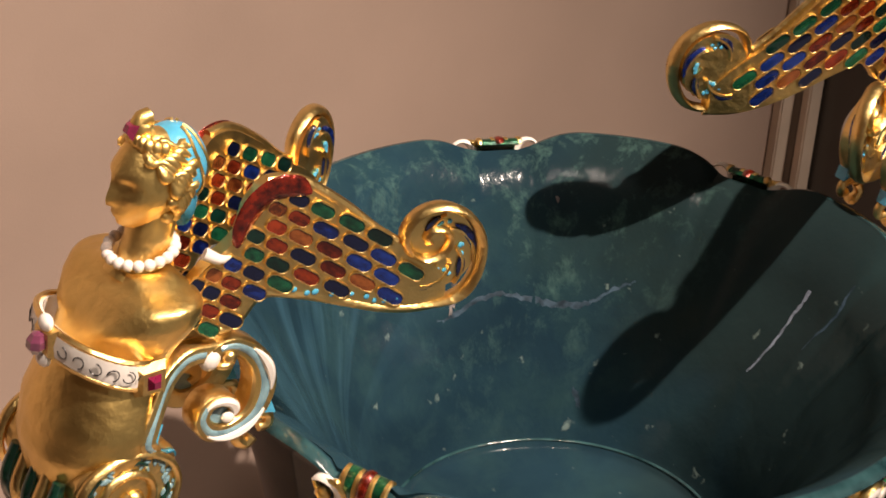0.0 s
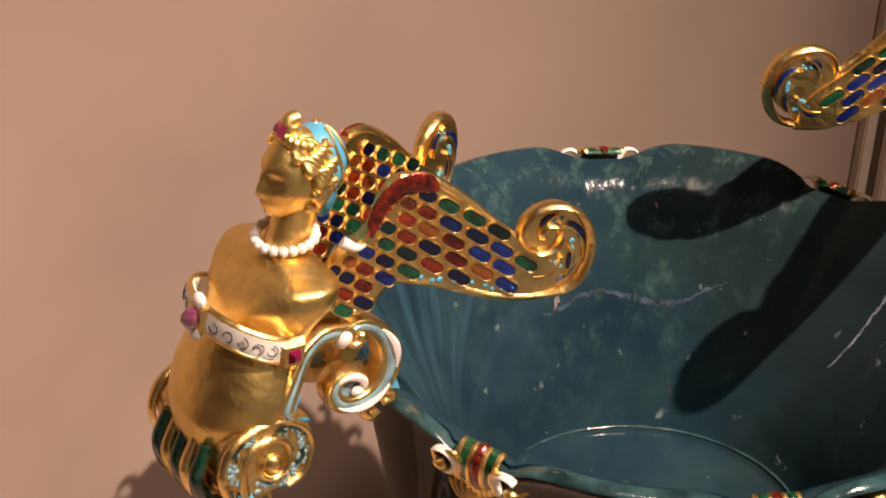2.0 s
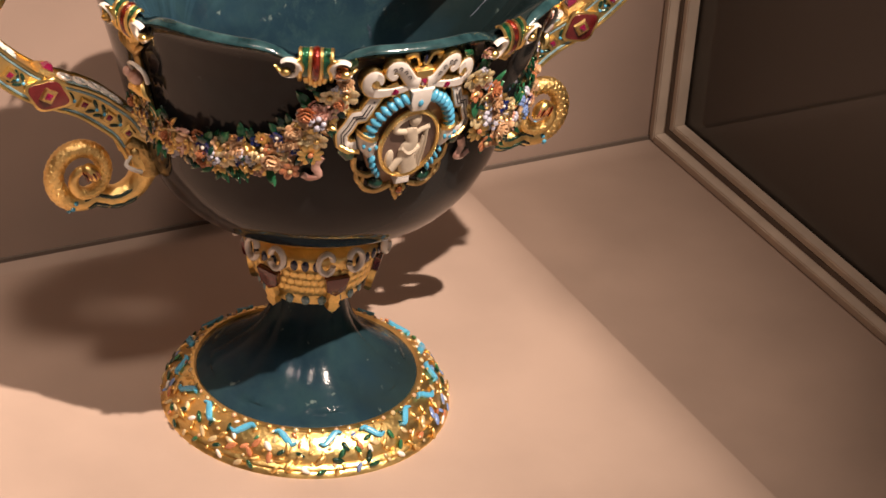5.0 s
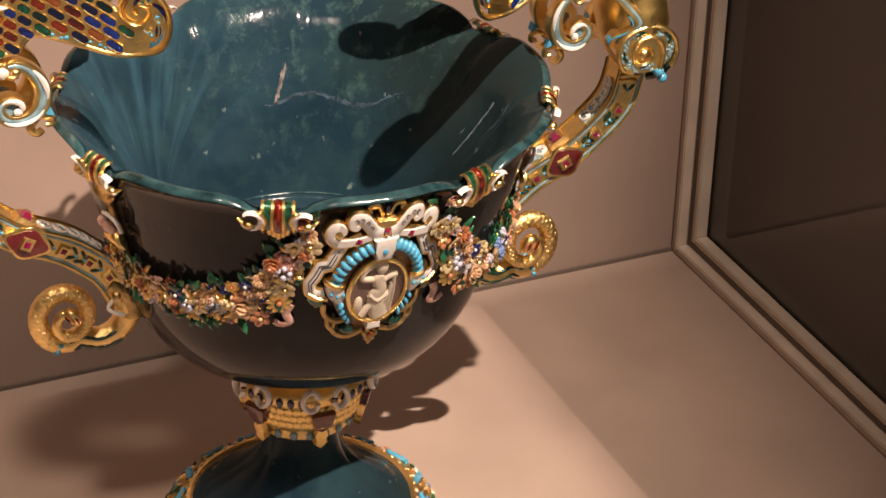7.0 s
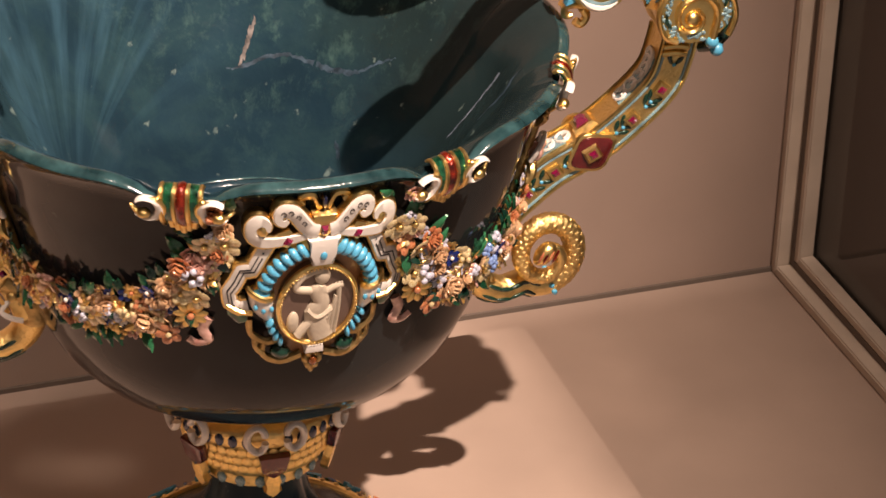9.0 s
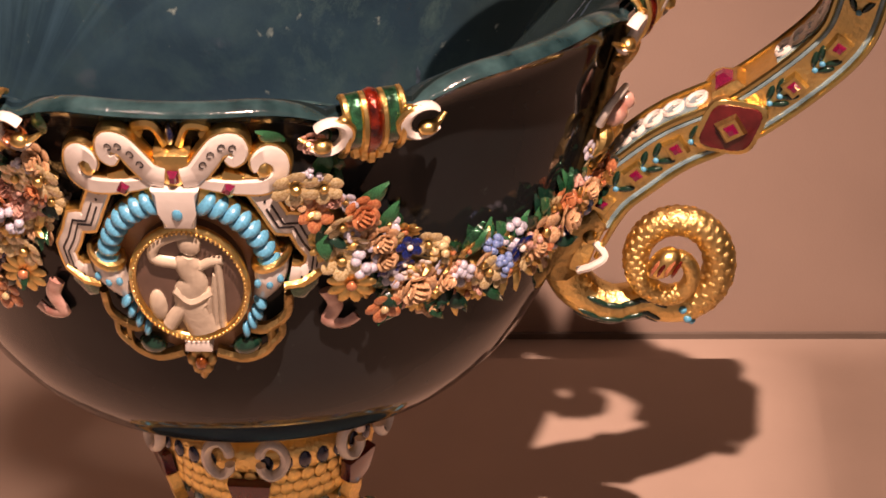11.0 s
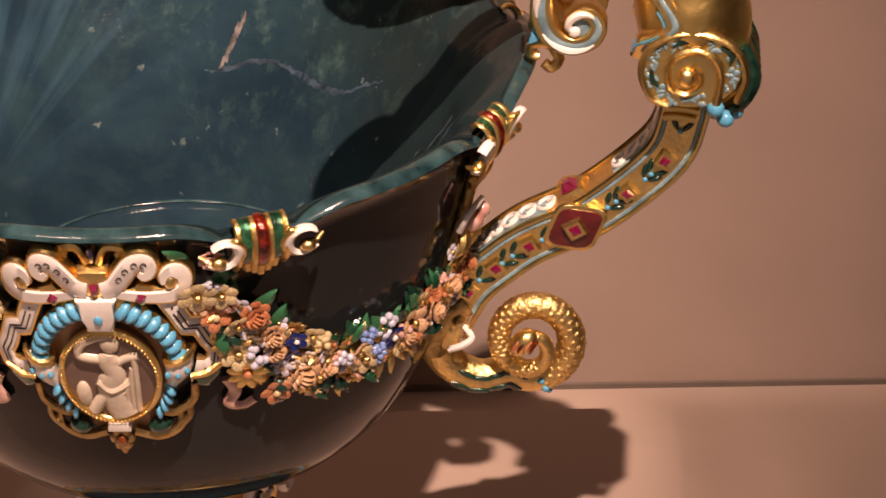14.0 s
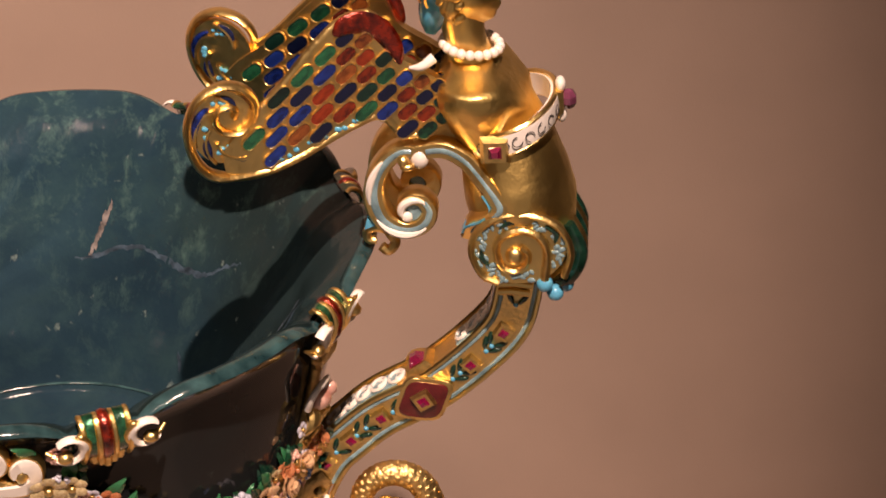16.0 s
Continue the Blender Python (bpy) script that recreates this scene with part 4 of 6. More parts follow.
def wing(mm):
    """A wing that curls up at its tip, gold with raised enamel feathers."""
    low = [(p.x, p.z) for p in spline([(x, 0, z) for x, z in WING[:9]], 6)][::-1]
    top = [(p.x, p.z) for p in spline([(x, 0, z) for x, z in WING[9:] + WING[:1]], 6)]
    xs = np.linspace(0.657, 1.198, 46)
    bm = bmesh.new()
    cols = []
    for x in xs:
        z0, z1 = interp([q[0] for q in low], [q[1] for q in low], x), interp([q[0] for q in top], [q[1] for q in top], x)
        z1 = max(z1, z0 + 0.004)
        ring = [bm.verts.new((x, wing_y(x) - 0.010, z0 + (z1 - z0) * k / 7)) for k in range(8)]
        ring += [bm.verts.new((x, wing_y(x) + 0.022, z0 + (z1 - z0) * k / 7)) for k in range(7, -1, -1)]
        cols.append(ring)
    for a, b in zip(cols, cols[1:]):
        for k in range(16):
            bm.faces.new((a[k], a[(k + 1) % 16], b[(k + 1) % 16], b[k]))
    bm.faces.new(cols[0][::-1])
    bm.faces.new(cols[-1])
    w = part("wing", bm, GOLD, vase, "gold wing with red, green and blue enamel feathers", mm, True, 50)
    # rolled edge
    bm = bmesh.new()
    low = [p for p in spline([(x, 0, z) for x, z in WING[2:9]], 5)]
    sweep(bm, [(p.x, wing_y(p.x), p.z) for p in low], 0.013, 8)
    up = [p for p in spline([(x, 0, z) for x, z in WING[11:16]], 5)]
    sweep(bm, [(p.x, wing_y(p.x), p.z) for p in up], 0.012, 8)
    # curled tip
    sp = [(0.728, 0.34), (0.655, 0.345), (0.605, 0.375), (0.578, 0.44), (0.577, 0.52), (0.61, 0.585), (0.67, 0.612), (0.725, 0.592), (0.752, 0.545), (0.742, 0.495), (0.705, 0.468), (0.665, 0.48), (0.647, 0.515), (0.66, 0.545), (0.688, 0.55), (0.703, 0.53), (0.692, 0.512)]
    sp = sp[:1] + [(0.705 + 0.88 * (x - 0.705), 0.44 + 0.90 * (z - 0.44)) for x, z in sp[1:]]
    sp = [(p.x, wing_y(p.x) - 0.006, p.z) for p in spline([(x, 0, z) for x, z in sp], 4)]
    sweep(bm, sp, [(min(0.004 + 0.0016 * i, 0.012 - 0.005 * i / len(sp)), min(0.006 + 0.003 * i, 0.024 - 0.008 * i / len(sp))) for i in range(len(sp))], 8, up=(0, 1, 0))
    part("edge", bm, GOLD, w, "rolled gold edge with a curled tip", mm)
    # plate inside the curl
    bm = bmesh.new()
    disc = [(0.668 + 0.070 * math.cos(radians(a)), 0.486 + 0.095 * math.sin(radians(a))) for a in range(0, 360, 15)]
    fr = [bm.verts.new((x, wing_y(x) - 0.002, z)) for x, z in disc]
    bk = [bm.verts.new((x, wing_y(x) + 0.016, z)) for x, z in disc]
    bm.faces.new(fr), bm.faces.new(bk[::-1])
    for i in range(24):
        bm.faces.new((fr[i], bk[i], bk[(i + 1) % 24], fr[(i + 1) % 24]))
    part("tip_plate", bm, GOLD, w, "", mm)
    # navy strips, ridges and turquoise dots on both faces of the tip
    rnd = random.Random(11)
    for face in (-1, 1):
        def tip(a, r):
            x, z = 0.668 + 0.070 * r * math.cos(radians(a)), 0.486 + 0.095 * r * math.sin(radians(a))
            return Vector((x, wing_y(x) + (-0.004 if face < 0 else 0.018), z))
        for a0, a1, r0, r1 in ((118, 192, 0.72, 0.98), (198, 238, 0.58, 0.95), (268, 298, 0.80, 1.18), (40, 84, 0.62, 0.86)):
            bm = bmesh.new()
            pts = [tip(a0 + (a1 - a0) * i / 10, r0 + (r1 - r0) * i / 10) for i in range(11)]
            sweep(bm, pts, [(0.003 + 0.008 * math.sin(math.pi * i / 10), 0.006) for i in range(11)], 7, up=(0, 1, 0))
            part("enamel_strip", bm, BLUE if a0 == 118 else NAVY, w, "dark blue enamel strip", mm)
        bm = bmesh.new()
        for a0, a1, r0, r1 in ((100, 200, 0.50, 1.0), (175, 245, 0.40, 1.0), (235, 300, 0.45, 1.1), (20, 95, 0.45, 0.9)):
            pts = [tip(a0 + (a1 - a0) * i / 10, r0 + (r1 - r0) * i / 10) for i in range(11)]
            sweep(bm, pts, [(0.005, 0.008)] * 11, 6, up=(0, 1, 0))
        part("ridge", bm, GOLD, w, "", mm)
        for a0, a1, r0, r1, n in ((55, 105, 0.50, 0.75, 6), (245, 285, 0.50, 0.85, 12), (165, 195, 0.50, 0.65, 4)):
            for k in range(n):
                q = tip(rnd.uniform(a0, a1), rnd.uniform(r0, r1))
                piece("turquoise_dot", DOT_TURQ, mm @ Matrix.Translation(q) @ Matrix.Diagonal((rnd.uniform(0.5, 0.9), 0.5, rnd.uniform(0.5, 0.9), 1)), w)
    for k in range(10):
        t = (k + rnd.uniform(-0.3, 0.3)) / 10
        x, z = 0.96 - 0.23 * t, 0.414 - 0.055 * t + rnd.uniform(-0.008, 0.008)
        piece("turquoise_dot", DOT_TURQ, mm @ Matrix.Translation((x, wing_y(x) - 0.011, z)) @ Matrix.Diagonal((rnd.uniform(0.6, 1.1), 0.5, rnd.uniform(0.5, 0.9), 1)), w)
    # red shoulder of the wing
    bm = bmesh.new()
    arc = spline([(1.085, 0, 0.548), (1.072, 0, 0.60), (1.048, 0, 0.645), (1.012, 0, 0.672), (0.972, 0, 0.672), (0.945, 0, 0.655)], 5)
    sweep(bm, [(p.x, wing_y(p.x) - 0.010, p.z) for p in arc], [(0.006 + 0.026 * math.sin(math.pi * i / (len(arc) - 1)) ** 0.6, 0.010) for i in range(len(arc))], 8, up=(0, 1, 0))
    part("shoulder_band", bm, RED, w, "red enamel band", mm)
    # feathers in slanting rows, on both faces
    seq = ["navy", "red", "green", "red", "amber", "navy", "dark", "red", "blue", "green"]
    ang = radians(34)
    du, dv = (math.cos(ang), math.sin(ang)), (-math.sin(ang), math.cos(ang))
    for j in range(-12, 13):
        for i in range(-7, 12):
            # the cells grow shorter towards the root
            q = i + (0.5 if j % 2 else 0.0)
            u = 0.072 * q if q < 0 else 0.36 * (1 - math.exp(-0.2 * q))
            l = 0.0345 if q < 0 else max(0.0145, 0.0345 * math.exp(-0.2 * q))
            x, z = 0.95 + u * du[0] + 0.0358 * j * dv[0], 0.50 + u * du[1] + 0.0358 * j * dv[1]
            if not inside(FIELD, x, z):
                continue
            c = seq[(3 * i + 4 * j) % 10]
            if x < 0.80:
                c = ("blue", "blue", "green")[(i + j) % 3]
            elif l < 0.020:
                c = ("green", "dark", "green", "navy")[(i + j) % 4]
            for face in (-1, 1):
                y = wing_y(x) + (-0.0098 if face < 0 else 0.0218)
                piece("feather", FEATHERS[c], mm @ Matrix.Translation((x, y, z)) @ pose(0, 0, 0, 0, 0, wing_yaw(x)) @ pose(0, 0, 0, 0, -34) @ Matrix.Diagonal((l, -0.0070 * face, 0.0162, 1)), w)
    return w


def handle(side):
    mm = Matrix.Diagonal((side, 1, 1, 1))
    # ------- arm
    bm = bmesh.new()
    sec = [(-1, -0.9), (-0.9, -1), (0.9, -1), (1, -0.9), (1, 0.9), (0.9, 1), (-0.9, 1), (-1, 0.9)]
    n = len(ARM)
    sweep(bm, ARM, [(ARM_W * (0.82 + 0.18 * min(1, abs(i / n - 0.85) * 4)), ARM_D) for i in range(n)], up=(0, 1, 0), section=sec)
    arm = part("handle_arm", bm, GOLD_CHASED, vase, "curved gold handle arm with rubies and enamel leaves", mm, True, 30)
    fr = frames(ARM, up=(0, 1, 0))
    for ys in (-1, 1):
        for e in (-0.80, 0.80):
            bm = bmesh.new()
            sweep(bm, [p + a * (ARM_W * e) + Vector((0, ys * ARM_D, 0)) for p, t, a, s in fr[3:-8]], [(0.0055, 0.004)] * (n - 11), 6, up=(0, 1, 0))
            part("enamel_line", bm, PALEBLUE, arm, "pale blue enamel line", mm)
            bm = bmesh.new()
            sweep(bm, [p + a * (ARM_W * (e + (0.24 if e > 0 else -0.24))) + Vector((0, ys * ARM_D, 0)) for p, t, a, s in fr[2:-3]], 0.007, 6)
            part("edging", bm, GOLD, arm, "", mm)
    for ys in (-1, 1):
        flip = Matrix.Identity(4) if ys < 0 else Matrix.Rotation(math.pi, 4, "Z")
        for x in (1.289, 1.205, 0.945, 0.862, 0.795):
            p, ang = at_arm(x)
            base = mm @ Matrix.Translation((p.x, ys * (ARM_D + 0.001), p.z)) @ Matrix.Rotation(radians(-ang), 4, "Y") @ flip
            piece("gem_setting", SETTING, base @ Matrix.Scale(0.80, 4), arm)
            piece("ruby", RUBY_ME, base @ Matrix.Translation((0, -0.0115, 0)) @ Matrix.Scale(0.55, 4), arm)
        for x in (1.325, 1.265, 1.245, 1.180, 1.150, 1.010, 0.985, 0.915, 0.893, 0.83):
            p, ang = at_arm(x)
            base = mm @ Matrix.Translation((p.x, ys * (ARM_D + 0.001), p.z)) @ Matrix.Rotation(radians(-ang), 4, "Y")
            for z in (-0.017, 0.017):
                piece("enamel_leaf", LEAF_ME, base @ Matrix.Translation((-0.004, 0, z)) @ pose(0, 0, 0, 0, 32 if z > 0 else -32) @ Matrix.Scale(0.85, 4), arm)
            piece("turquoise_dot", DOT_TURQ, base @ Matrix.Translation((0.012, ys * 0.006, 0)) @ Matrix.Scale(0.8, 4), arm)
        # quatrefoil cartouche with the large ruby
        p, ang = at_arm(1.078)
        base = mm @ Matrix.Translation((p.x, ys * (ARM_D + 0.001), p.z)) @ Matrix.Rotation(radians(-ang), 4, "Y") @ flip
        quat = []
        for k in range(32):
            a = radians(11.25 * k)
            r = 0.062 + 0.014 * abs(math.cos(2 * a)) ** 3
            quat.append((r * math.cos(a) * 1.18, r * math.sin(a) * 0.95))
        bm = bmesh.new()
        slab(bm, quat, -0.014, 0.004, 0.004)
        part("cartouche", bm, GOLD, arm, "quatrefoil cartouche with a square ruby", base, True, 40)
        bm = bmesh.new()
        slab(bm, [(x * 0.84, z * 0.84) for x, z in quat], -0.018, 0.0, 0.003)
        part("cartouche_field", bm, MAROON, arm, "maroon enamel field", base, True, 40)
        piece("gem_setting", SETTING_BIG, base @ Matrix.Translation((0, -0.018, 0)) @ Matrix.Scale(0.66, 4), arm)
        piece("ruby", RUBY_BIG, base @ Matrix.Translation((0, -0.030, 0)) @ Matrix.Scale(0.5, 4), arm)
    # upper face: white scrollwork panels and a ruby, dark nubs below
    for i0, i1 in ((8, 20), (27, 38)):
        bm = bmesh.new()
        sweep(bm, [p - a * (ARM_W * 1.0) for p, t, a, s in fr[i0:i1]], [(0.006, 0.040)] * (i1 - i0), 6, up=(0, 1, 0))
        part("upper_panel", bm, PALEBLUE, arm, "pale enamel panel with white scrolls", mm)
        for k in range(i0, i1, 2):
            p, t, a, s = fr[k]
            bm = bmesh.new()
            q = p - a * (ARM_W * 1.0 + 0.006)
            for ys in (-1, 1):
                pts = [q + s * (ys * (0.006 + 0.020 * math.sin(radians(w_)))) + t * (0.022 * math.cos(radians(w_))) for w_ in range(0, 271, 30)]
                sweep(bm, pts, 0.0055, 6)
            part("scroll", bm, WHITE, arm, "white enamel scroll", mm)
    p, t, a, s = min(fr, key=lambda q: abs(q[0].x - 1.09))
    rot = Matrix((t, a, s)).transposed().to_4x4()
    base = mm @ Matrix.Translation(p - a * (ARM_W + 0.004)) @ rot
    piece("gem_setting", SETTING_BIG, base, arm)
    piece("ruby", RUBY_ME, base @ Matrix.Translation((0, -0.018, 0)), arm)
    for k in range(8, n - 10, 4):
        p, t, a, s = fr[k]
        piece("dark_nub", NUB, mm @ Matrix.Translation(p + a * (ARM_W + 0.004)) @ Matrix((t, s, a)).transposed().to_4x4() @ Matrix.Diagonal((1, 0.8, 0.8, 1)), arm)

    # ------- serpent scroll at the foot of the arm
    bm = bmesh.new()
    pts = [Vector(p) for p in ((0.70, 0.0, -0.80), (0.705, 0.01, -0.87), (0.74, 0.015, -0.935), (0.81, 0.02, -0.972))]
    cx, cz = 0.952, -0.842
    for i in range(0, 31):
        t = i / 30
        a = radians(-120 + 545 * t)
        r = 0.140 - 0.092 * t
        pts.append(Vector((cx + r * math.cos(a) * 0.88 - 0.012 * t, 0.035 - 0.085 * t, cz + r * math.sin(a) * 1.0)))
    path = spline(pts, 4)
    rad = [interp([0, 0.10, 0.3, 0.5, 0.7, 0.9, 1.0], [0.055, 0.044, 0.038, 0.033, 0.025, 0.019, 0.017], i / (len(path) - 1)) for i in range(len(path))]
    sweep(bm, path, rad, 14)
    tail = part("serpent_scroll", bm, GOLD_CHASED, vase, "coiled gold serpent with chased scales", mm)
    # scales
    scale_me = SCALE
    fr2 = frames(path)
    for i in range(int(len(path) * 0.20), int(len(path) * 0.80), 2):
        p, t, a, s = fr2[i]
        for k in range(7):
            w_ = radians(30 + 50 * k + (25 if (i // 2) % 2 else 0))
            d = a * math.cos(w_) + s * math.sin(w_)
            m = Matrix((t, d.cross(t), d)).transposed().to_4x4()
            piece("scale", scale_me, mm @ Matrix.Translation(p + d * (rad[i] * 0.97)) @ m, tail)
    # small rose-red head in the middle
    bm = bmesh.new()
    e = path[-1]
    hx, hy, hz_ = e.x - 0.030, e.y - 0.012, e.z - 0.012
    sweep(bm, spline([(e.x, e.y, e.z), (hx + 0.016, hy, hz_ + 0.012), (hx - 0.010, hy - 0.004, hz_ - 0.012), (hx - 0.026, hy, hz_ - 0.034)], 4), [0.017, 0.020, 0.024, 0.027, 0.029, 0.030, 0.030, 0.029, 0.027, 0.024, 0.020, 0.015, 0.009], 12)
    head = part("serpent_head", bm, GOLD, tail, "", mm)
    for k in range(4):
        bm = bmesh.new()
        q = -0.024 + 0.016 * k
        sweep(bm, spline([(hx + q + 0.020, hy - 0.022, hz_ + 0.018), (hx + q + 0.006, hy - 0.032, hz_), (hx + q - 0.002, hy - 0.026, hz_ - 0.020)], 3), [0.003, 0.0045, 0.005, 0.005, 0.005, 0.004, 0.003], 6)
        part("enamel_flute", bm, RED if k % 2 else CORAL, head, "red enamel flute", mm)
    for k in range(5):
        i = 10 + 2 * k
        p, t, a, s = fr2[i]
        for w_ in (200, 250, 300):
            d = a * math.cos(radians(w_)) + s * math.sin(radians(w_))
            m = Matrix((t, d.cross(t), d)).transposed().to_4x4()
            piece("enamel_leaf", LEAF_ME, mm @ Matrix.Translation(p + d * (rad[i] * 0.98)) @ m @ Matrix.Diagonal((1.3, 1.0, 0.8, 1)), tail)
    i = 26
    p, t, a, s = fr2[i]
    for w_ in range(0, 360, 40):
        d = a * math.cos(radians(w_)) + s * math.sin(radians(w_))
        piece("turquoise_dot", DOT_TURQ, mm @ Matrix.Translation(p + d * (rad[i] * 1.05)) @ Matrix.Scale(1.1, 4), tail)
    # collar where arm, scroll and bowl meet
    bm = bmesh.new()
    sweep(bm, spline([(0.79, 0, -0.70), (0.735, 0, -0.74), (0.70, 0, -0.80), (0.69, 0, -0.86)], 4), [(0.050, 0.075)] * 13, 12, up=(0, 1, 0))
    for a_ in range(0, 360, 45):
        ball(bm, (0.765 + 0.03 * math.cos(radians(a_)), 0.066 * math.sin(radians(a_)) , -0.745 + 0.045 * math.cos(radians(a_))), 0.018, 8, 6)
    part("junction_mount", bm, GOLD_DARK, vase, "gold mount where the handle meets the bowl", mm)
    bm = bmesh.new()
    sweep(bm, spline([(0.775, -0.055, -0.765), (0.80, -0.075, -0.79), (0.775, -0.085, -0.81), (0.74, -0.075, -0.83)], 4), 0.009, 7)
    part("junction_scroll", bm, WHITE, vase, "white enamel curl", mm)

    # ------- volute under the figure
    bm = bmesh.new()
    cx, cz = 1.33, 0.012
    dr = [(0.0, -0.14), (0.06, -0.14), (0.098, -0.133), (0.106, -0.12), (0.10, -0.10), (0.092, 0.0), (0.10, 0.10), (0.106, 0.12), (0.098, 0.133), (0.06, 0.14), (0.0, 0.14)]
    rings = []
    for r, y in dr:
        rings.append([bm.verts.new((1.347 + 1.16 * max(r, 0.001) * math.cos(2 * math.pi * j / 40), y * 1.19, 0.042 + 0.96 * max(r, 0.001) * math.sin(2 * math.pi * j / 40))) for j in range(40)])
    for a, b in zip(rings, rings[1:]):
        for j in range(40):
            bm.faces.new((a[j], a[(j + 1) % 40], b[(j + 1) % 40], b[j]))
    vol = part("volute", bm, GOLD, vase, "gold volute with a spiral of pale blue enamel", mm)
    for ys in (-1, 1):
        yf = ys * 0.168
        bm = bmesh.new()
        slab(bm, [(1.345 + 0.118 * math.cos(radians(a)), 0.042 + 0.098 * math.sin(radians(a))) for a in range(0, 360, 12)], min(yf * 0.8, yf), max(yf * 0.8, yf))
        part("volute_face", bm, GOLD, vol, "", mm)
        bm = bmesh.new()
        rib = spline([(x, yf, z) for x, z in ((1.405, -0.052), (1.416, 0.034), (1.392, 0.082), (1.345, 0.097), (1.300, 0.075), (1.288, 0.035), (1.302, -0.005), (1.334, -0.018), (1.362, 0.000), (1.368, 0.028), (1.350, 0.050))], 6)
        sweep(bm, rib, [(0.013 - 0.005 * i / len(rib), 0.014) for i in range(len(rib))], 8, up=(0, 1, 0))
        ball(bm, (1.334, yf, 0.026), (0.025, 0.022, 0.025), 14, 9)
        rim_ = spline([(x, yf, z) for x, z in ((1.290, -0.050), (1.248, -0.025), (1.226, 0.040), (1.245, 0.098), (1.300, 0.136), (1.365, 0.142), (1.425, 0.120), (1.462, 0.080), (1.474, 0.020), (1.455, -0.040))], 6)
        sweep(bm, rim_, [(0.010, 0.014)] * len(rim_), 8, up=(0, 1, 0))
        part("spiral_rib", bm, GOLD, vol, "", mm)
        bm = bmesh.new()
        for pts in (((1.300, 0.108), (1.335, 0.122), (1.372, 0.112)), ((1.415, 0.108), (1.440, 0.085), (1.436, 0.060)), ((1.250, 0.045), (1.253, 0.018), (1.268, 0.002))):
            q_ = spline([(x, yf + ys * 0.002, z) for x, z in pts], 5)
            sweep(bm, q_, [(0.002 + 0.006 * math.sin(math.pi * (i + 0.5) / len(q_)), 0.006) for i in range(len(q_))], 7, up=(0, 1, 0))
        part("enamel_strip", bm, DKGREEN, vol, "dark green enamel strip", mm)
        rnd = random.Random(3)
        for k in range(60):
            a = radians(-40 + 330 * k / 59)
            r = 0.092 + rnd.uniform(-0.016, 0.016)
            piece("enamel_fleck", DOT_PALE, mm @ Matrix.Translation((1.345 + r * 1.08 * math.cos(a), yf + ys * 0.001, 0.040 + r * 0.88 * math.sin(a))) @ pose(0, 0, 0, 0, rnd.uniform(0, 180)) @ Matrix.Diagonal((rnd.uniform(0.7, 1.5), 0.6, rnd.uniform(0.5, 0.9), 1)), vol)
    # ribbed dark leaf on the outer side of the volute, ending in turquoise beads
    for k in range(5):
        y = -0.09 + 0.045 * k
        bm = bmesh.new()
        pts = spline([(1.47, y, 0.07), (1.495, y, -0.01), (1.472, y * 0.95, -0.075), (1.43, y * 0.85, -0.115), (1.40, y * 0.7, -0.13)], 4)
        sweep(bm, pts, [0.013 + 0.010 * math.sin(math.pi * min(1, (i + 1) / len(pts))) for i in range(len(pts))], 8)
        part("leaf_rib", bm, (DKGREEN, GOLD)[k % 2], vol, "dark green enamel rib" if k % 2 == 0 else "", mm)
    for y, x, z in ((-0.145, 1.405, -0.060), (-0.125, 1.430, -0.098), (-0.060, 1.455, -0.110), (0.03, 1.445, -0.118), (0.075, 1.420, -0.100)):
        piece("turquoise_bead", BEAD_TURQ, mm @ Matrix.Translation((x, y - 0.02, z)), vol)
    bm = bmesh.new()
    for i_, z in enumerate((-0.085, -0.108, -0.13)):
        sweep(bm, [(1.29 - 0.004 * i_, -0.07, z - 0.005), (1.33 - 0.006 * i_, -0.078, z), (1.375 - 0.008 * i_, -0.07, z - 0.012)], 0.010, 7)
    part("ring_band", bm, GOLD, vol, "", mm)

    # ------- strap and bracket scroll to the rim
    flat = [(-1, -0.8), (-0.8, -1), (0.8, -1), (1, -0.8), (1, 0.8), (0.8, 1), (-0.8, 1), (-1, 0.8)]
    for ys in (-1, 1):
        y = ys * 0.078

        def lay(pts, wid, depth, out=0.0, thin=1.0):
            """A flat ribbon in the bracket's plane, or a strip of it at the offset thin across."""
            return [(p.x, y + ys * out, p.z) for p in pts], [(w_ * thin, depth) for w_ in wid]

        strap = spline([(1.095, y, 0.286), (1.165, ys * 0.084, 0.296), (1.220, ys * 0.098, 0.272), (1.258, ys * 0.122, 0.236), (1.290, ys * 0.146, 0.196), (1.304, ys * 0.152, 0.160), (1.276, ys * 0.138, 0.124), (1.240, ys * 0.112, 0.096), (1.222, ys * 0.092, 0.056)], 5)
        bm = bmesh.new()
        p_, r_ = [tuple(p) for p in strap], [(0.023, 0.028)] * len(strap)
        sweep(bm, p_, r_, up=(0, 1, 0), section=flat)
        st = part("strap", bm, GOLD, vase, "gold strap with pale blue enamel", mm, True, 40)
        bm = bmesh.new()
        p_, r_ = [(p.x, p.y + ys * 0.027, p.z) for p in strap[2:-2]], [(0.009, 0.005)] * (len(strap) - 4)
        sweep(bm, p_, r_, 6, up=(0, 1, 0))
        part("strap_enamel", bm, PALEBLUE, st, "pale blue enamel inlay", mm)
        bm = bmesh.new()
        sweep(bm, [(p.x - 0.026, p.y, p.z - 0.006) for p in strap[20:38]], [(0.005, 0.024)] * 18, 6, up=(0, 1, 0))
        part("strap_enamel", bm, TURQ, st, "turquoise enamel on the inner edge", mm)
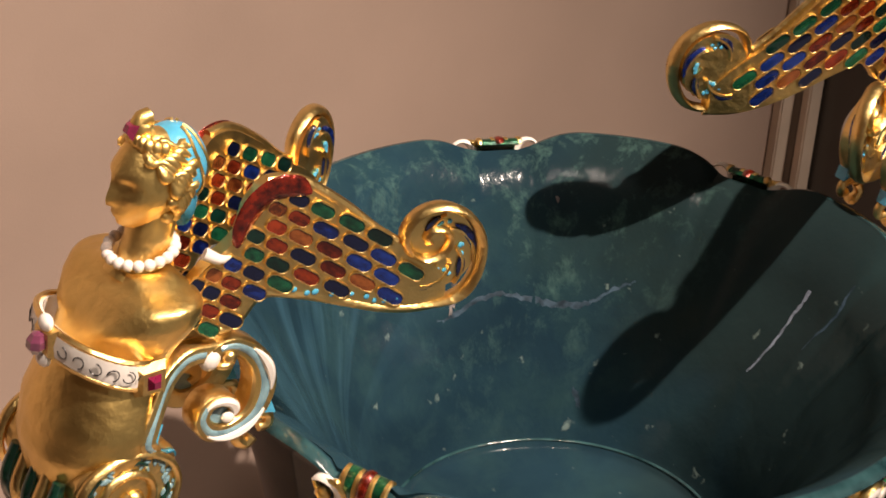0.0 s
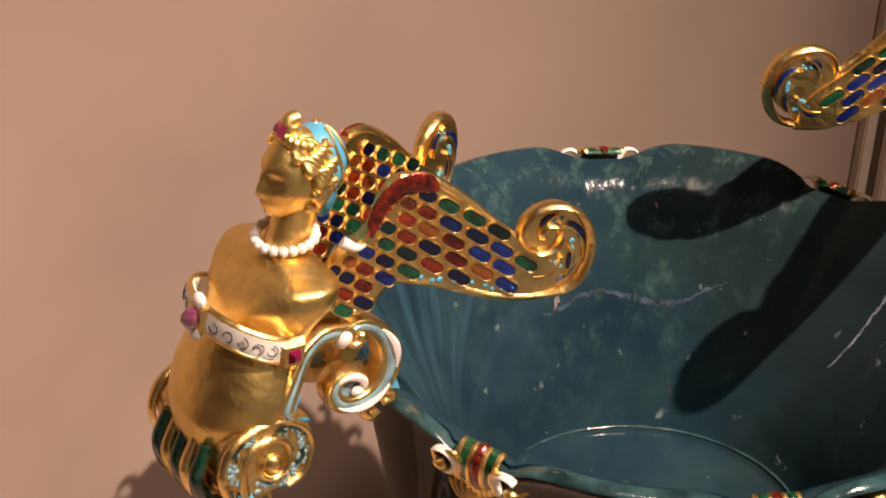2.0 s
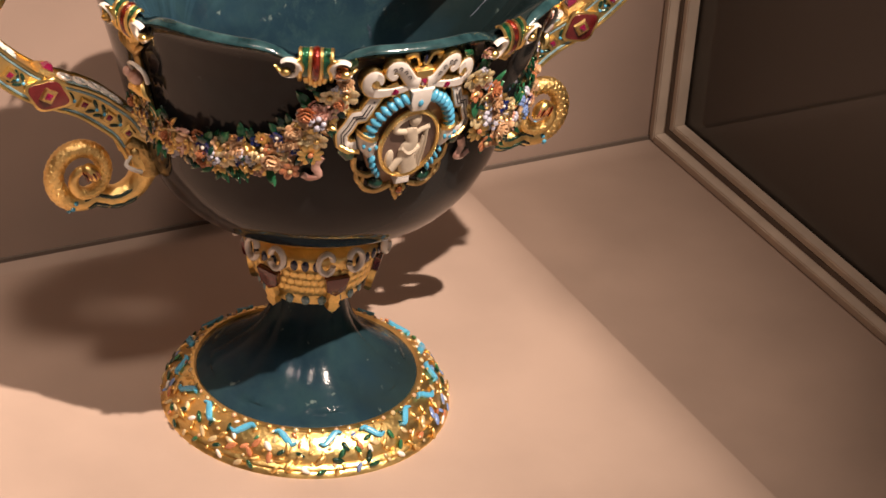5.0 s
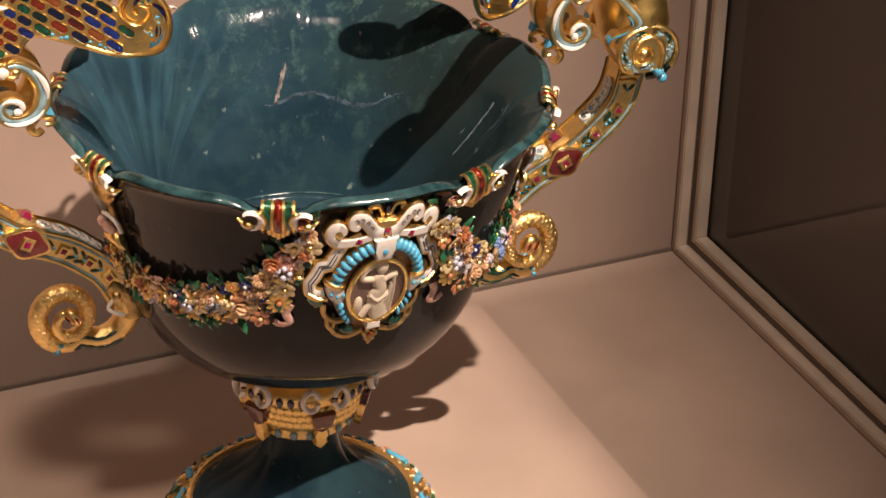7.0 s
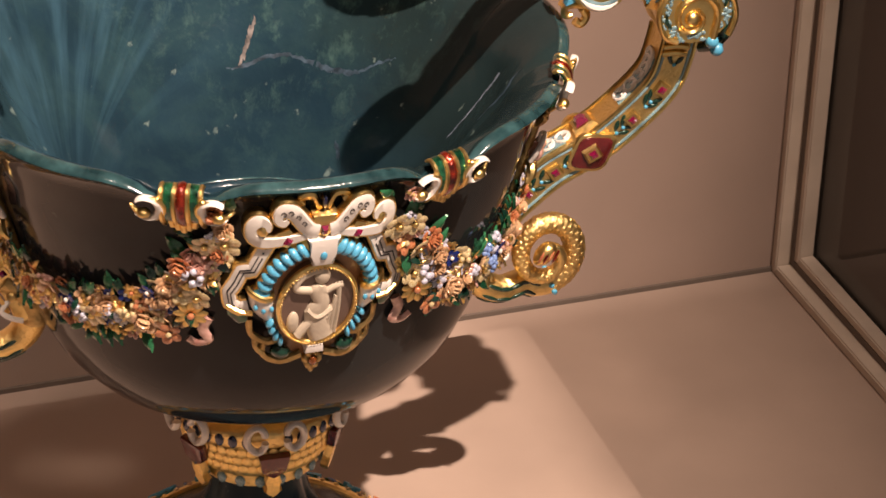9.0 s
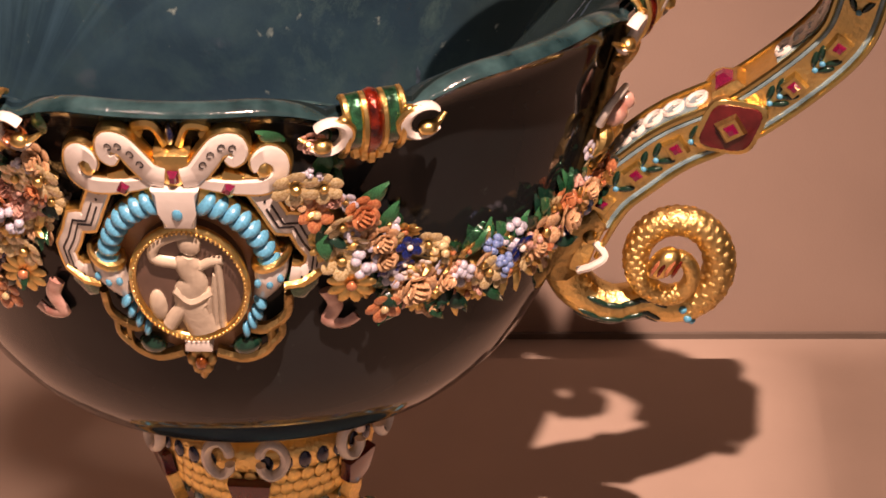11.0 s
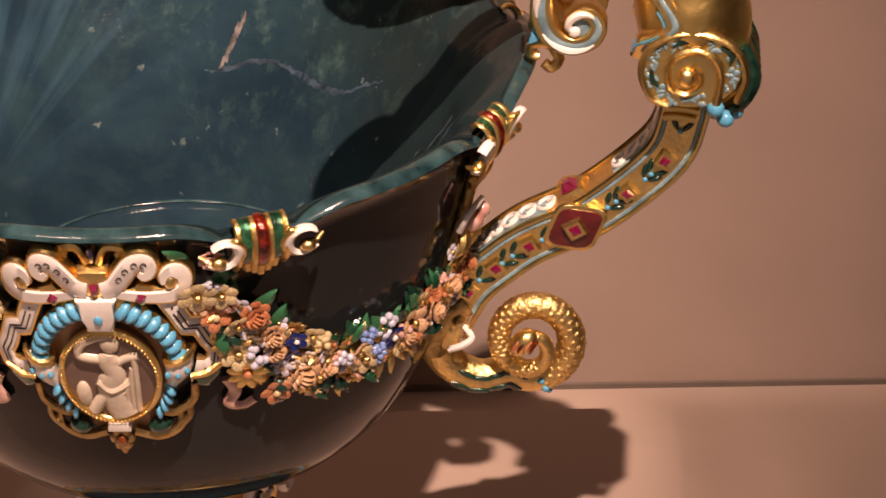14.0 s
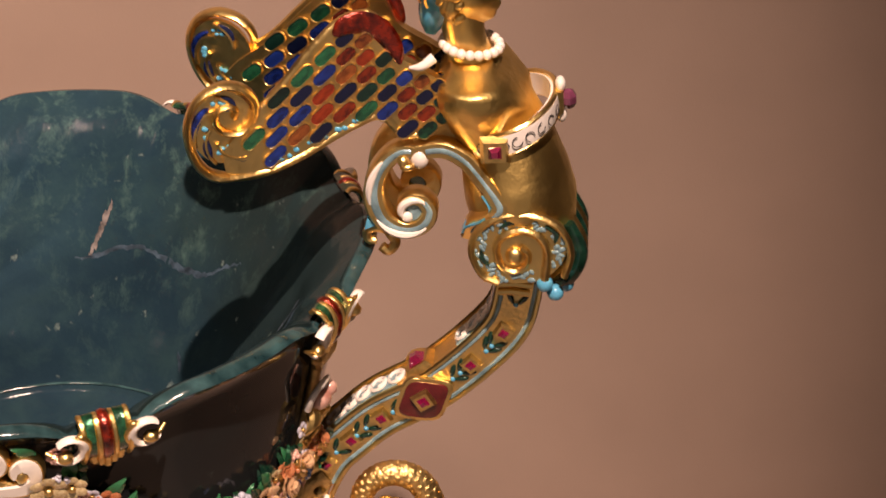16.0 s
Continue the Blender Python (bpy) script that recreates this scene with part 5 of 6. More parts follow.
        sc = spline([(1.104, y, 0.262), (1.092, y, 0.290), (1.059, y, 0.292), (1.020, y, 0.262), (0.992, y, 0.215), (0.984, y, 0.162), (0.998, y, 0.110), (1.028, y, 0.080), (1.067, y, 0.070), (1.104, y, 0.084), (1.122, y, 0.119), (1.108, y, 0.150), (1.081, y, 0.158), (1.056, y, 0.144), (1.050, y, 0.121), (1.064, y, 0.110)], 5)
        n_ = len(sc)
        wid = np.interp(np.linspace(0, 1, n_), [0, 0.12, 0.35, 0.5, 0.75, 1], [0.012, 0.019, 0.028, 0.025, 0.019, 0.009])
        bm = bmesh.new()
        p_, r_ = lay(sc, wid, 0.030)
        sweep(bm, p_, r_, up=(0, 1, 0), section=flat)
        br = part("bracket_scroll", bm, GOLD, vase, "gold bracket scroll with white and pale blue enamel", mm, True, 40)
        bm = bmesh.new()
        p_, r_ = lay(sc[6:56], wid[6:56], 0.005, 0.029, 0.42)
        sweep(bm, p_, r_, 6, up=(0, 1, 0))
        disc = [(1.085 + 0.034 * math.cos(radians(a)), 0.114 + 0.036 * math.sin(radians(a))) for a in range(0, 360, 20)]
        slab(bm, disc, y - 0.022, y + 0.022)
        part("bracket_inlay", bm, PALEBLUE, br, "pale blue enamel inlay", mm)
        fs = frames(sc, up=(0, 1, 0))
        bm = bmesh.new()
        for i0, i1, e in ((15, 27, -0.42), (30, 46, -0.42), (54, n_ - 1, 0.0)):
            pts = [fs[i][0] + fs[i][2] * (wid[i] * e) + Vector((0, ys * 0.031, 0)) for i in range(i0, i1)]
            sweep(bm, pts, [0.003 + 0.008 * math.sin(math.pi * k / (len(pts) - 1)) for k in range(len(pts))], 7)
        ball(bm, (1.064, y + ys * 0.028, 0.110), (0.015, 0.010, 0.015), 10, 7)
        ball(bm, (1.106, y + ys * 0.018, 0.270), (0.024, 0.022, 0.028), 12, 8)
        part("white_edge", bm, WHITE, br, "white enamel edge", mm)
        bm = bmesh.new()
        ball(bm, (1.066, y + ys * 0.028, 0.268), 0.016, 10, 7)
        ball(bm, (1.075, y + ys * 0.030, 0.252), (0.020, 0.014, 0.010), 10, 7)
        hook = spline([(1.060, y * 0.9, 0.048), (1.020, y * 0.9, 0.050), (0.985, y * 0.9, 0.062), (0.958, y * 0.9, 0.055), (0.958, y * 0.9, 0.030), (0.978, y * 0.9, 0.028)], 4)
        sweep(bm, hook, [0.012] * len(hook), 8)
        hook = spline([(1.012, y * 0.9, 0.048), (1.026, y * 0.9, 0.020), (1.008, y * 0.9, -0.005), (0.990, y * 0.9, 0.008)], 4)
        sweep(bm, hook, [0.014] * len(hook), 8)
        part("hook", bm, GOLD, br, "", mm)
        bm = bmesh.new()
        slab(bm, [(0.952, 0.070), (0.985, 0.082), (0.962, 0.104)], y - 0.018, y + 0.018, 0.003)
        part("enamel_tip", bm, TURQ, br, "turquoise enamel tip", mm)
    bm = bmesh.new()
    slab(bm, [(1.08, 0.25), (1.18, 0.27), (1.26, 0.24), (1.29, 0.32), (1.20, 0.36), (1.10, 0.34)], -0.07, 0.07, 0.01)
    part("back_mount", bm, GOLD_DARK, vase, "plain gold mount behind the figure", mm)

    # ------- figure, belt, necklace, wings
    figure(mm @ Matrix.Translation((-0.008, 0, -0.030)))
    bm = bmesh.new()
    ring = []
    for j in range(48):
        a = 2 * math.pi * j / 48
        ring.append((1.335 + 0.112 * math.cos(a), 0.160 * math.sin(a), 0.338 + 0.038 * math.cos(a)))
    sweep(bm, ring, [(0.010, 0.028)] * 48, closed=True, up=(0, 0, 1), section=[(-1, -1), (1, -0.9), (1.3, 0), (1, 0.9), (-1, 1)])
    belt = part("belt", bm, WHITE, vase, "white enamel belt with black scrolls, rubies and gold edges", mm, True, 40)
    for dz in (-0.030, 0.030):
        bm = bmesh.new()
        sweep(bm, [(x + (x - 1.335) * 0.03, y * 1.03, z + dz) for x, y, z in ring], 0.0075, 6, closed=True)
        part("edging", bm, GOLD, belt, "", mm)
    for k in range(24):
        a = radians(-170 + 15 * k)
        c = Vector((1.335 + 0.126 * math.cos(a), 0.177 * math.sin(a), 0.338 + 0.038 * math.cos(a)))
        bm = bmesh.new()
        out = Vector((math.cos(a) / 0.112, math.sin(a) / 0.16, 0)).normalized()
        side_ = Vector((-out.y, out.x, 0))
        pts = [c + side_ * (0.013 * math.cos(radians(w_))) + Vector((0, 0, (0.010 * (1 if k % 2 else -1)) * math.sin(radians(w_)) * (1 + w_ / 500))) for w_ in range(0, 300, 30)]
        sweep(bm, pts, 0.0014, 5)
        part("black_scroll", bm, BLACK, belt, "fine black scroll", mm)
    for a_, big in ((-90, 0), (90, 0), (0, 1)):
        a = radians(a_)
        out = Vector((math.cos(a), math.sin(a), 0))
        c = Vector((1.335 + 0.118 * math.cos(a), 0.168 * math.sin(a), 0.338 + 0.038 * math.cos(a)))
        if a_:
            c.x += -0.035
            c.z -= 0.016
        m = mm @ Matrix.Translation(c) @ Matrix.Rotation(a + math.pi / 2, 4, "Z")
        piece("gem_setting", SETTING_BIG, m @ Matrix.Scale(0.85, 4), belt)
        if big:
            bm = bmesh.new()
            ball(bm, (0, -0.026, 0), (0.024, 0.024, 0.028), 7, 5)
            part("belt_stone", bm, AMETHYST, belt, "faceted violet stone", m, False)
            bm = bmesh.new()
            for z in (-0.042, 0.042):
                ball(bm, (0, -0.008, z), (0.024, 0.014, 0.020), 10, 7)
            part("belt_petal", bm, WHITE, belt, "", m)
        else:
            piece("ruby", RUBY_BIG, m @ Matrix.Translation((0, -0.014, 0)) @ Matrix.Scale(0.66, 4), belt)
    bm = bmesh.new()
    cx, cz = 1.252, 0.540
    neck = [(cx - 0.006 + 0.070 * math.cos(2 * math.pi * j / 20), 0.074 * math.sin(2 * math.pi * j / 20), cz - 0.004 - 0.010 * math.cos(2 * math.pi * j / 20)) for j in range(20)]
    sweep(bm, neck, 0.003, 5, closed=True)
    nk = part("necklace", bm, GOLD, vase, "string of white pearls", mm)
    for p in neck:
        piece("pearl", PEARL_ME, mm @ Matrix.Translation(p), nk)
    piece("ruby", RUBY_BIG, mm @ Matrix.Translation((1.284, 0, 0.820)) @ Matrix.Rotation(math.pi / 2, 4, "Z") @ pose(0, 0, 0, -28) @ Matrix.Scale(0.68, 4), nk)
    # the wings of the two figures do not droop alike
    root = Matrix.Translation((1.17, 0, 0.50))
    near, far = ((4.0, 1.04), (6.2, 1.18)) if side > 0 else ((0.0, 1.0), (0.0, 1.0))
    wing(mm @ root @ Matrix.Rotation(radians(-near[0]), 4, "Y") @ Matrix.Diagonal((near[1], 1, 1, 1)) @ root.inverted())
    wing(mm @ Matrix.Diagonal((1, -1, 1, 1)) @ root @ Matrix.Rotation(radians(-far[0]), 4, "Y") @ Matrix.Diagonal((far[1], 1, 1, 1)) @ root.inverted())
    bm = bmesh.new()
    sweep(bm, spline([(1.16, -0.11, 0.55), (1.13, -0.125, 0.535), (1.10, -0.12, 0.53)], 4), [0.014, 0.014, 0.013, 0.012, 0.011, 0.010, 0.008, 0.006, 0.004], 8)
    part("enamel_tongue", bm, WHITE, vase, "white enamel tongue at the shoulder", mm)


_bm = bmesh.new()
ball(_bm, (0, 0, 0), (0.0088, 0.0098, 0.0030), 7, 4)
SCALE = mesh_of("scale", _bm, GOLD_CHASED)
_bm = bmesh.new()
ball(_bm, (0, 0, 0), (0.009, 0.007, 0.009), 7, 5)
DOT_PALE = mesh_of("enamel_fleck", _bm, PALEBLUE)
handle(1)
built = set(vase.children_recursive)
handle(-1)


def splay(p):
    """The handle on the -x side stands out a little further than its twin."""
    x, z = -p.x / U, (p.z - RIM) / U
    k = min(1.0, max(0.0, (x - 0.85) / 0.25))
    return -U * k * interp([-0.65, -0.44, -0.2, 0.05, 0.2, 0.37, 0.55, 0.75, 0.9], [0, 0.040, 0.046, 0.050, 0.055, 0.046, 0.028, 0.018, 0.02], z)


for ob in vase.children_recursive:
    if ob in built:
        continue
    if ob.data.users > 1:
        ob.location.x += splay(ob.location)
    else:
        for v in ob.data.vertices:
            v.co.x += splay(ob.matrix_basis @ v.co)

# ---------------------------------------------------------------- cameo medallion on the bowl


def bend(bm, k=0.60):
    """Lay flat work on the curve of the bowl."""
    for v in bm.verts:
        v.co.y += k * v.co.x**2
    return bm


def medallion():
    p, m = on_bowl(271.4, -0.405, 0.014)
    m = Matrix.Translation(p) @ Matrix.Rotation(radians(2.2), 4, "Z") @ Matrix.Rotation(radians(14), 4, "X") @ Matrix.Diagonal((0.82, 1, 1.18, 1))
    mo = m @ Matrix.Diagonal((1.10, 1, 1, 1))
    # local: x across, z up, -y outward; z = 0 lies at height -0.36
    bm = bmesh.new()
    slab(bm, [(0.185 * math.cos(radians(a)), -0.02 + 0.190 * math.sin(radians(a))) for a in range(0, 360, 12)], -0.012, 0.02, 0.006)
    med = part("medallion", bend(bm), AGATE, vase, "cameo medallion in white and turquoise strapwork", m, True, 40)
    bm = bmesh.new()
    slab(bm, [(0.122 * math.cos(radians(a)), -0.017 + 0.126 * math.sin(radians(a))) for a in range(0, 360, 8)], -0.034, 0.0, 0.004)
    part("cameo_ground", bm, CAMEO_BG, med, "brown oval cameo ground", mo, True, 40)
    ring = [(0.124 * math.cos(radians(a)), -0.036, -0.017 + 0.128 * math.sin(radians(a))) for a in range(0, 360, 6)]
    bm = bmesh.new()
    sweep(bm, ring, [(0.0085, 0.010)] * len(ring), 8, closed=True, up=(0, 1, 0))
    part("cameo_frame", bm, GOLD, med, "beaded gold frame", mo)
    bead = bmesh.new()
    ball(bead, (0, 0, 0), 0.0034, 6, 4)
    bead = mesh_of("bead", bead, GOLD)
    for a in range(0, 360, 5):
        piece("bead", bead, mo @ Matrix.Translation((0.122 * math.cos(radians(a)), -0.049, -0.017 + 0.126 * math.sin(radians(a)))), med)
    # plain relief: a standing draped shape beside a shield
    bm = bmesh.new()
    y = -0.036
    ball(bm, (0.010, y, 0.075), (0.026, 0.014, 0.027), 14, 9)
    sweep(bm, spline([(0.006, y, 0.050), (0.002, y, 0.022), (0.012, y, -0.010), (-0.002, y, -0.045), (0.010, y, -0.085), (0.022, y, -0.128)], 4), [(r, 0.015) for r in np.interp(np.linspace(0, 1, 21), [0, 0.12, 0.35, 0.55, 0.8, 1], [0.013, 0.032, 0.026, 0.036, 0.044, 0.040])], 12, up=(0, 1, 0))
    sweep(bm, spline([(-0.022, y, 0.030), (-0.072, y, 0.042), (-0.060, y, 0.075), (-0.022, y, 0.094), (0.010, y, 0.098)], 4), [(0.012, 0.011)] * 17, 8, up=(0, 1, 0))
    sweep(bm, spline([(0.022, y, 0.020), (0.050, y, 0.034), (0.078, y, 0.040)], 4), [(0.010, 0.010)] * 9, 8, up=(0, 1, 0))
    for k in range(5):
        x = 0.060 - 0.014 * k
        sweep(bm, spline([(0.066 - 0.006 * k, y, 0.036 - 0.03 * k), (x + 0.006, y - 0.004, -0.03 - 0.012 * k), (x, y, -0.115)], 4), [(0.009, 0.010)] * 9, 8, up=(0, 1, 0))
    sweep(bm, spline([(-0.034, y, -0.030), (0.0, y - 0.006, -0.052), (0.045, y, -0.035)], 4), [(0.011, 0.014)] * 9, 8, up=(0, 1, 0))
    sweep(bm, spline([(-0.008, y, -0.062), (-0.036, y, -0.090), (-0.058, y, -0.118)], 4), [(0.017, 0.012)] * 9, 8, up=(0, 1, 0))
    ball(bm, (-0.076, y, -0.070), (0.020, 0.010, 0.036), 12, 8)
    part("cameo_relief", bm, CAMEO, med, "cream relief of a draped figure shape", mo)
    # turquoise cable arcs
    flat = [(-1, -0.7), (-0.7, -1), (0.7, -1), (1, -0.7), (1, 0.7), (-1, 0.7)]
    tm = bmesh.new()
    ball(tm, (0, 0, 0), (0.0162, 0.027, 0.0275), 12, 8)
    tm = mesh_of("turquoise_band", tm, TURQ)
    for s in (-1, 1):
        bm = bmesh.new()
        arc = [(s * 0.198 * math.sin(radians(a)), -0.030, -0.017 + 0.198 * math.cos(radians(a))) for a in range(14, 82, 4)]
        sweep(bm, arc, [(0.027, 0.022)] * len(arc), 12, up=(0, 1, 0))
        cable = part("cable_arc", bend(bm), GOLD, med, "gold arc wound with turquoise enamel", m)
        for k in range(8):
            a = 19 + 8.2 * k
            x, z = s * 0.198 * math.sin(radians(a)), -0.017 + 0.198 * math.cos(radians(a))
            piece("turquoise_band", tm, m @ Matrix.Translation((x, -0.040 + 0.6 * x * x, z)) @ pose(0, 0, 0, 0, s * (a + 16)), cable)
        # lower beads beside the cameo
        for k in range(4):
            a = 108 + 9 * k
            x, z = s * 0.170 * math.sin(radians(a)), -0.017 + 0.165 * math.cos(radians(a))
            piece("turquoise_band", tm, m @ Matrix.Translation((x, -0.026, z)) @ pose(0, 0, 0, 0, s * (a + 40)) @ Matrix.Scale(0.62, 4), cable)
        # cuff: a gold ring on a white cup that runs down along the cameo
        bm = bmesh.new()
        sweep(bm, spline([(s * 0.196, -0.030, 0.022), (s * 0.190, -0.032, -0.010), (s * 0.172, -0.026, -0.045), (s * 0.150, -0.018, -0.080)], 4), [(r, 0.9 * r) for r in np.interp(range(13), [0, 4, 8, 12], [0.042, 0.040, 0.026, 0.012])], 12, up=(0, 1, 0))
        cuff = part("cuff", bend(bm), WHITE, med, "white enamel cuff", m)
        bm = bmesh.new()
        ring_ = [(s * 0.197 + 0.040 * math.cos(radians(a)), -0.031 - 0.034 * math.sin(radians(a)), 0.026 + s * 0.006 * math.cos(radians(a))) for a in range(0, 360, 20)]
        sweep(bm, ring_, 0.0095, 7, closed=True)
        part("edging", bend(bm), GOLD, cuff, "", m)
        for x, z in ((0.165, -0.006), (0.192, -0.012), (0.218, -0.004)):
            piece("turquoise_dot", DOT_TURQ, m @ Matrix.Translation((s * x, -0.066 + 0.6 * x * x + 2.0 * (x - 0.192) ** 2, z)), cuff)
        # zigzag strap at the side
        bm = bmesh.new()
        zig = [(0.180, 0.190), (0.205, 0.145), (0.228, 0.098), (0.262, 0.092), (0.280, 0.050), (0.300, 0.018), (0.292, -0.018), (0.262, -0.030), (0.235, -0.022)]
        rib = [Vector((s * x, -0.024, z)) for x, z in zig]
        rib = [q for u, v in zip(rib, rib[1:]) for q in (u, u.lerp(v, 0.35), u.lerp(v, 0.7))] + rib[-1:]
        sweep(bm, rib, [(0.024, 0.018)] * len(rib), up=(0, 1, 0), section=flat)
        zz = part("zigzag_strap", bend(bm), WHITE, med, "white enamel strap with black zigzag lines", m, True, 40)
        bm = bmesh.new()
        for off in (-0.006, 0.006):
            sweep(bm, [q + Vector((s * off, -0.0185, off * 0.5)) for q in rib[3:-6]], [(0.0024, 0.002)] * (len(rib) - 9), 5, up=(0, 1, 0))
        for q in (rib[1], rib[2], rib[-4], rib[-6]):
            ball(bm, q + Vector((0, -0.0185, 0)), (0.0035, 0.002, 0.0035), 6, 4)
        part("black_line", bend(bm), BLACK, zz, "", m)
        bm = bmesh.new()
        for k_ in (-1, 1):
            fr_ = frames(rib, up=(0, 1, 0))
            sweep(bm, [p_ + a_ * (k_ * 0.024) + Vector((0, -0.002, 0)) for p_, t_, a_, s_ in fr_], [(0.006, 0.015)] * len(rib), 6, up=(0, 1, 0))
        part("edging", bend(bm), GOLD, zz, "", m)
        # upper scrolls
        bm = bmesh.new()
        up = spline([(s * x, -0.034, z) for x, z in ((0.020, 0.232), (0.050, 0.240), (0.080, 0.268), (0.110, 0.296), (0.145, 0.298), (0.158, 0.275), (0.140, 0.262), (0.126, 0.272))], 4)
        wid = np.interp(np.linspace(0, 1, len(up)), [0, 0.3, 0.6, 1], [0.024, 0.027, 0.023, 0.008])
        sweep(bm, up, [(w_, 0.020) for w_ in wid], up=(0, 1, 0), section=flat)
        sc = part("upper_scroll", bend(bm), WHITE, med, "white enamel scroll with fine black curls", m, True, 40)
        bm = bmesh.new()
        for cx, cz in ((0.072, 0.262), (0.092, 0.282), (0.118, 0.296), (0.142, 0.292)):
            sweep(bm, [(s * (cx + 0.008 * math.cos(radians(a))), -0.055, cz + 0.009 * math.sin(radians(a)) * (1 - a / 600)) for a in range(0, 300, 40)], 0.0013, 5)
        part("black_curl", bend(bm), BLACK, sc, "", m)
        bm = bmesh.new()
        fr_ = frames(up, up=(0, 1, 0))
        for k_ in (-1, 1):
            sweep(bm, [p_ + a_ * (k_ * w_) for (p_, t_, a_, s_), w_ in zip(fr_, wid)], [(0.0045, 0.018)] * len(up), 6, up=(0, 1, 0))
        part("edging", bend(bm), GOLD, sc, "", m)
        bm = bmesh.new()
        lo = spline([(s * x, -0.028, z) for x, z in ((0.050, 0.222), (0.100, 0.210), (0.155, 0.200), (0.205, 0.196), (0.238, 0.212), (0.238, 0.245), (0.212, 0.262), (0.188, 0.250), (0.190, 0.232))], 4)
        wid = np.interp(np.linspace(0, 1, len(lo)), [0, 0.4, 0.7, 1], [0.012, 0.020, 0.022, 0.010])
        sweep(bm, lo, [(w_, 0.022) for w_ in wid], up=(0, 1, 0), section=flat)
        sd = part("side_scroll", bend(bm), WHITE, med, "white enamel side scroll", m, True, 40)
        bm = bmesh.new()
        fr_ = frames(lo, up=(0, 1, 0))
        for k_ in (-1, 1):
            sweep(bm, [p_ + a_ * (k_ * w_) for (p_, t_, a_, s_), w_ in zip(fr_, wid)], [(0.005, 0.020)] * len(lo), 6, up=(0, 1, 0))
        ball(bm, (s * 0.205, -0.040, 0.230), (0.020, 0.016, 0.018), 10, 7)
        slab(bm, [(s * x, z) for x, z in ((0.085, 0.205), (0.115, 0.240), (0.160, 0.225), (0.155, 0.190), (0.120, 0.178))][:: s], -0.046, -0.01, 0.008)
        part("edging", bend(bm), GOLD, sd, "", m)
        piece("ruby", RUBY_BIG, m @ Matrix.Translation((s * 0.120, -0.040, 0.204)) @ pose(0, 0, 0, 0, 25) @ Matrix.Scale(0.45, 4), med)
        # tulip cup and green stone below
        bm = bmesh.new()
        slab(bm, [(s * x, z) for x, z in ((0.225, -0.045), (0.300, -0.030), (0.300, -0.062), (0.262, -0.090), (0.235, -0.080))][:: s], -0.036, 0.0, 0.010)
        cup = part("green_cup", bend(bm), GREEN, med, "green enamel cup", m)
        bm = bmesh.new()
        sweep(bm, [(s * 0.222, -0.040, -0.042), (s * 0.262, -0.046, -0.040), (s * 0.305, -0.040, -0.026)], 0.008, 6)
        part("edging", bend(bm), GOLD, cup, "", m)
        bm = bmesh.new()
        sweep(bm, spline([(s * 0.225, -0.02, -0.075), (s * 0.215, -0.02, -0.125), (s * 0.165, -0.02, -0.150), (s * 0.12, -0.02, -0.140)], 4), 0.012, 7)
        sweep(bm, spline([(s * 0.175, -0.02, -0.150), (s * 0.170, -0.02, -0.195), (s * 0.11, -0.02, -0.215), (s * 0.04, -0.02, -0.195)], 4), 0.012, 7)
        sweep(bm, spline([(s * 0.20, -0.02, -0.13), (s * 0.20, -0.025, -0.165), (s * 0.175, -0.028, -0.185)], 4), 0.010, 7)
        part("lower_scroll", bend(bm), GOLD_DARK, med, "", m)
        bm = bmesh.new()
        ball(bm, (s * 0.115, -0.026, -0.178), (0.036, 0.022, 0.020), 12, 7)
        part("green_stone", bend(bm), DKGREEN, med, "oval green stone", m)
    # clasp with a turquoise
    bm = bmesh.new()
    slab(bm, [(-0.057, 0.213), (0.057, 0.213), (0.037, 0.165), (0.037, 0.128), (-0.037, 0.128), (-0.037, 0.165)], -0.062, -0.01, 0.008)
    part("clasp", bm, WHITE, med, "white enamel clasp with a turquoise", m, True, 40)
    piece("turquoise_bead", BEAD_TURQ, m @ Matrix.Translation((0, -0.060, 0.160)) @ Matrix.Diagonal((0.62, 0.4, 0.62, 1)), med)
    bm = bmesh.new()
    slab(bm, [(-0.042, 0.28), (0.042, 0.28), (0.034, 0.225), (0.0, 0.205), (-0.034, 0.225)], -0.050, 0.0, 0.010)
    for s in (-1, 1):
        sweep(bm, spline([(s * 0.015, -0.02, 0.285), (s * 0.04, -0.02, 0.325), (s * 0.085, -0.02, 0.318), (s * 0.07, -0.02, 0.30)], 4), 0.011, 7)
    part("crest", bend(bm), GOLD, med, "gold crest with a ruby", m)
    bm = bmesh.new()
    ball(bm, (0, -0.030, 0.312), (0.010, 0.012, 0.022), 8, 6)
    part("crest_drop", bm, NAVY, med, "", m)
    piece("ruby", RUBY_BIG, m @ Matrix.Translation((0, -0.050, 0.236)) @ Matrix.Scale(0.5, 4), med)
    bm = bmesh.new()
    slab(bm, [(-0.030, -0.150), (0.030, -0.150), (0.034, -0.176), (-0.034, -0.176)], -0.048, 0.0, 0.006)
    part("lower_clasp", bm, WHITE, med, "white enamel bar", m, True, 40)
    bm = bmesh.new()
    for a in range(0, 360, 60):
        ball(bm, (0.022 * math.cos(radians(a)), -0.022, -0.212 + 0.022 * math.sin(radians(a))), 0.016, 8, 6)
    ball(bm, (0, -0.02, -0.245), (0.012, 0.012, 0.020), 8, 6)
    part("rosette", bm, GOLD_DARK, med, "", m)
    bm = bmesh.new()
    ball(bm, (0, -0.036, -0.212), (0.016, 0.012, 0.016), 8, 5)
    part("rosette_stone", bm, AMBER, med, "", m)


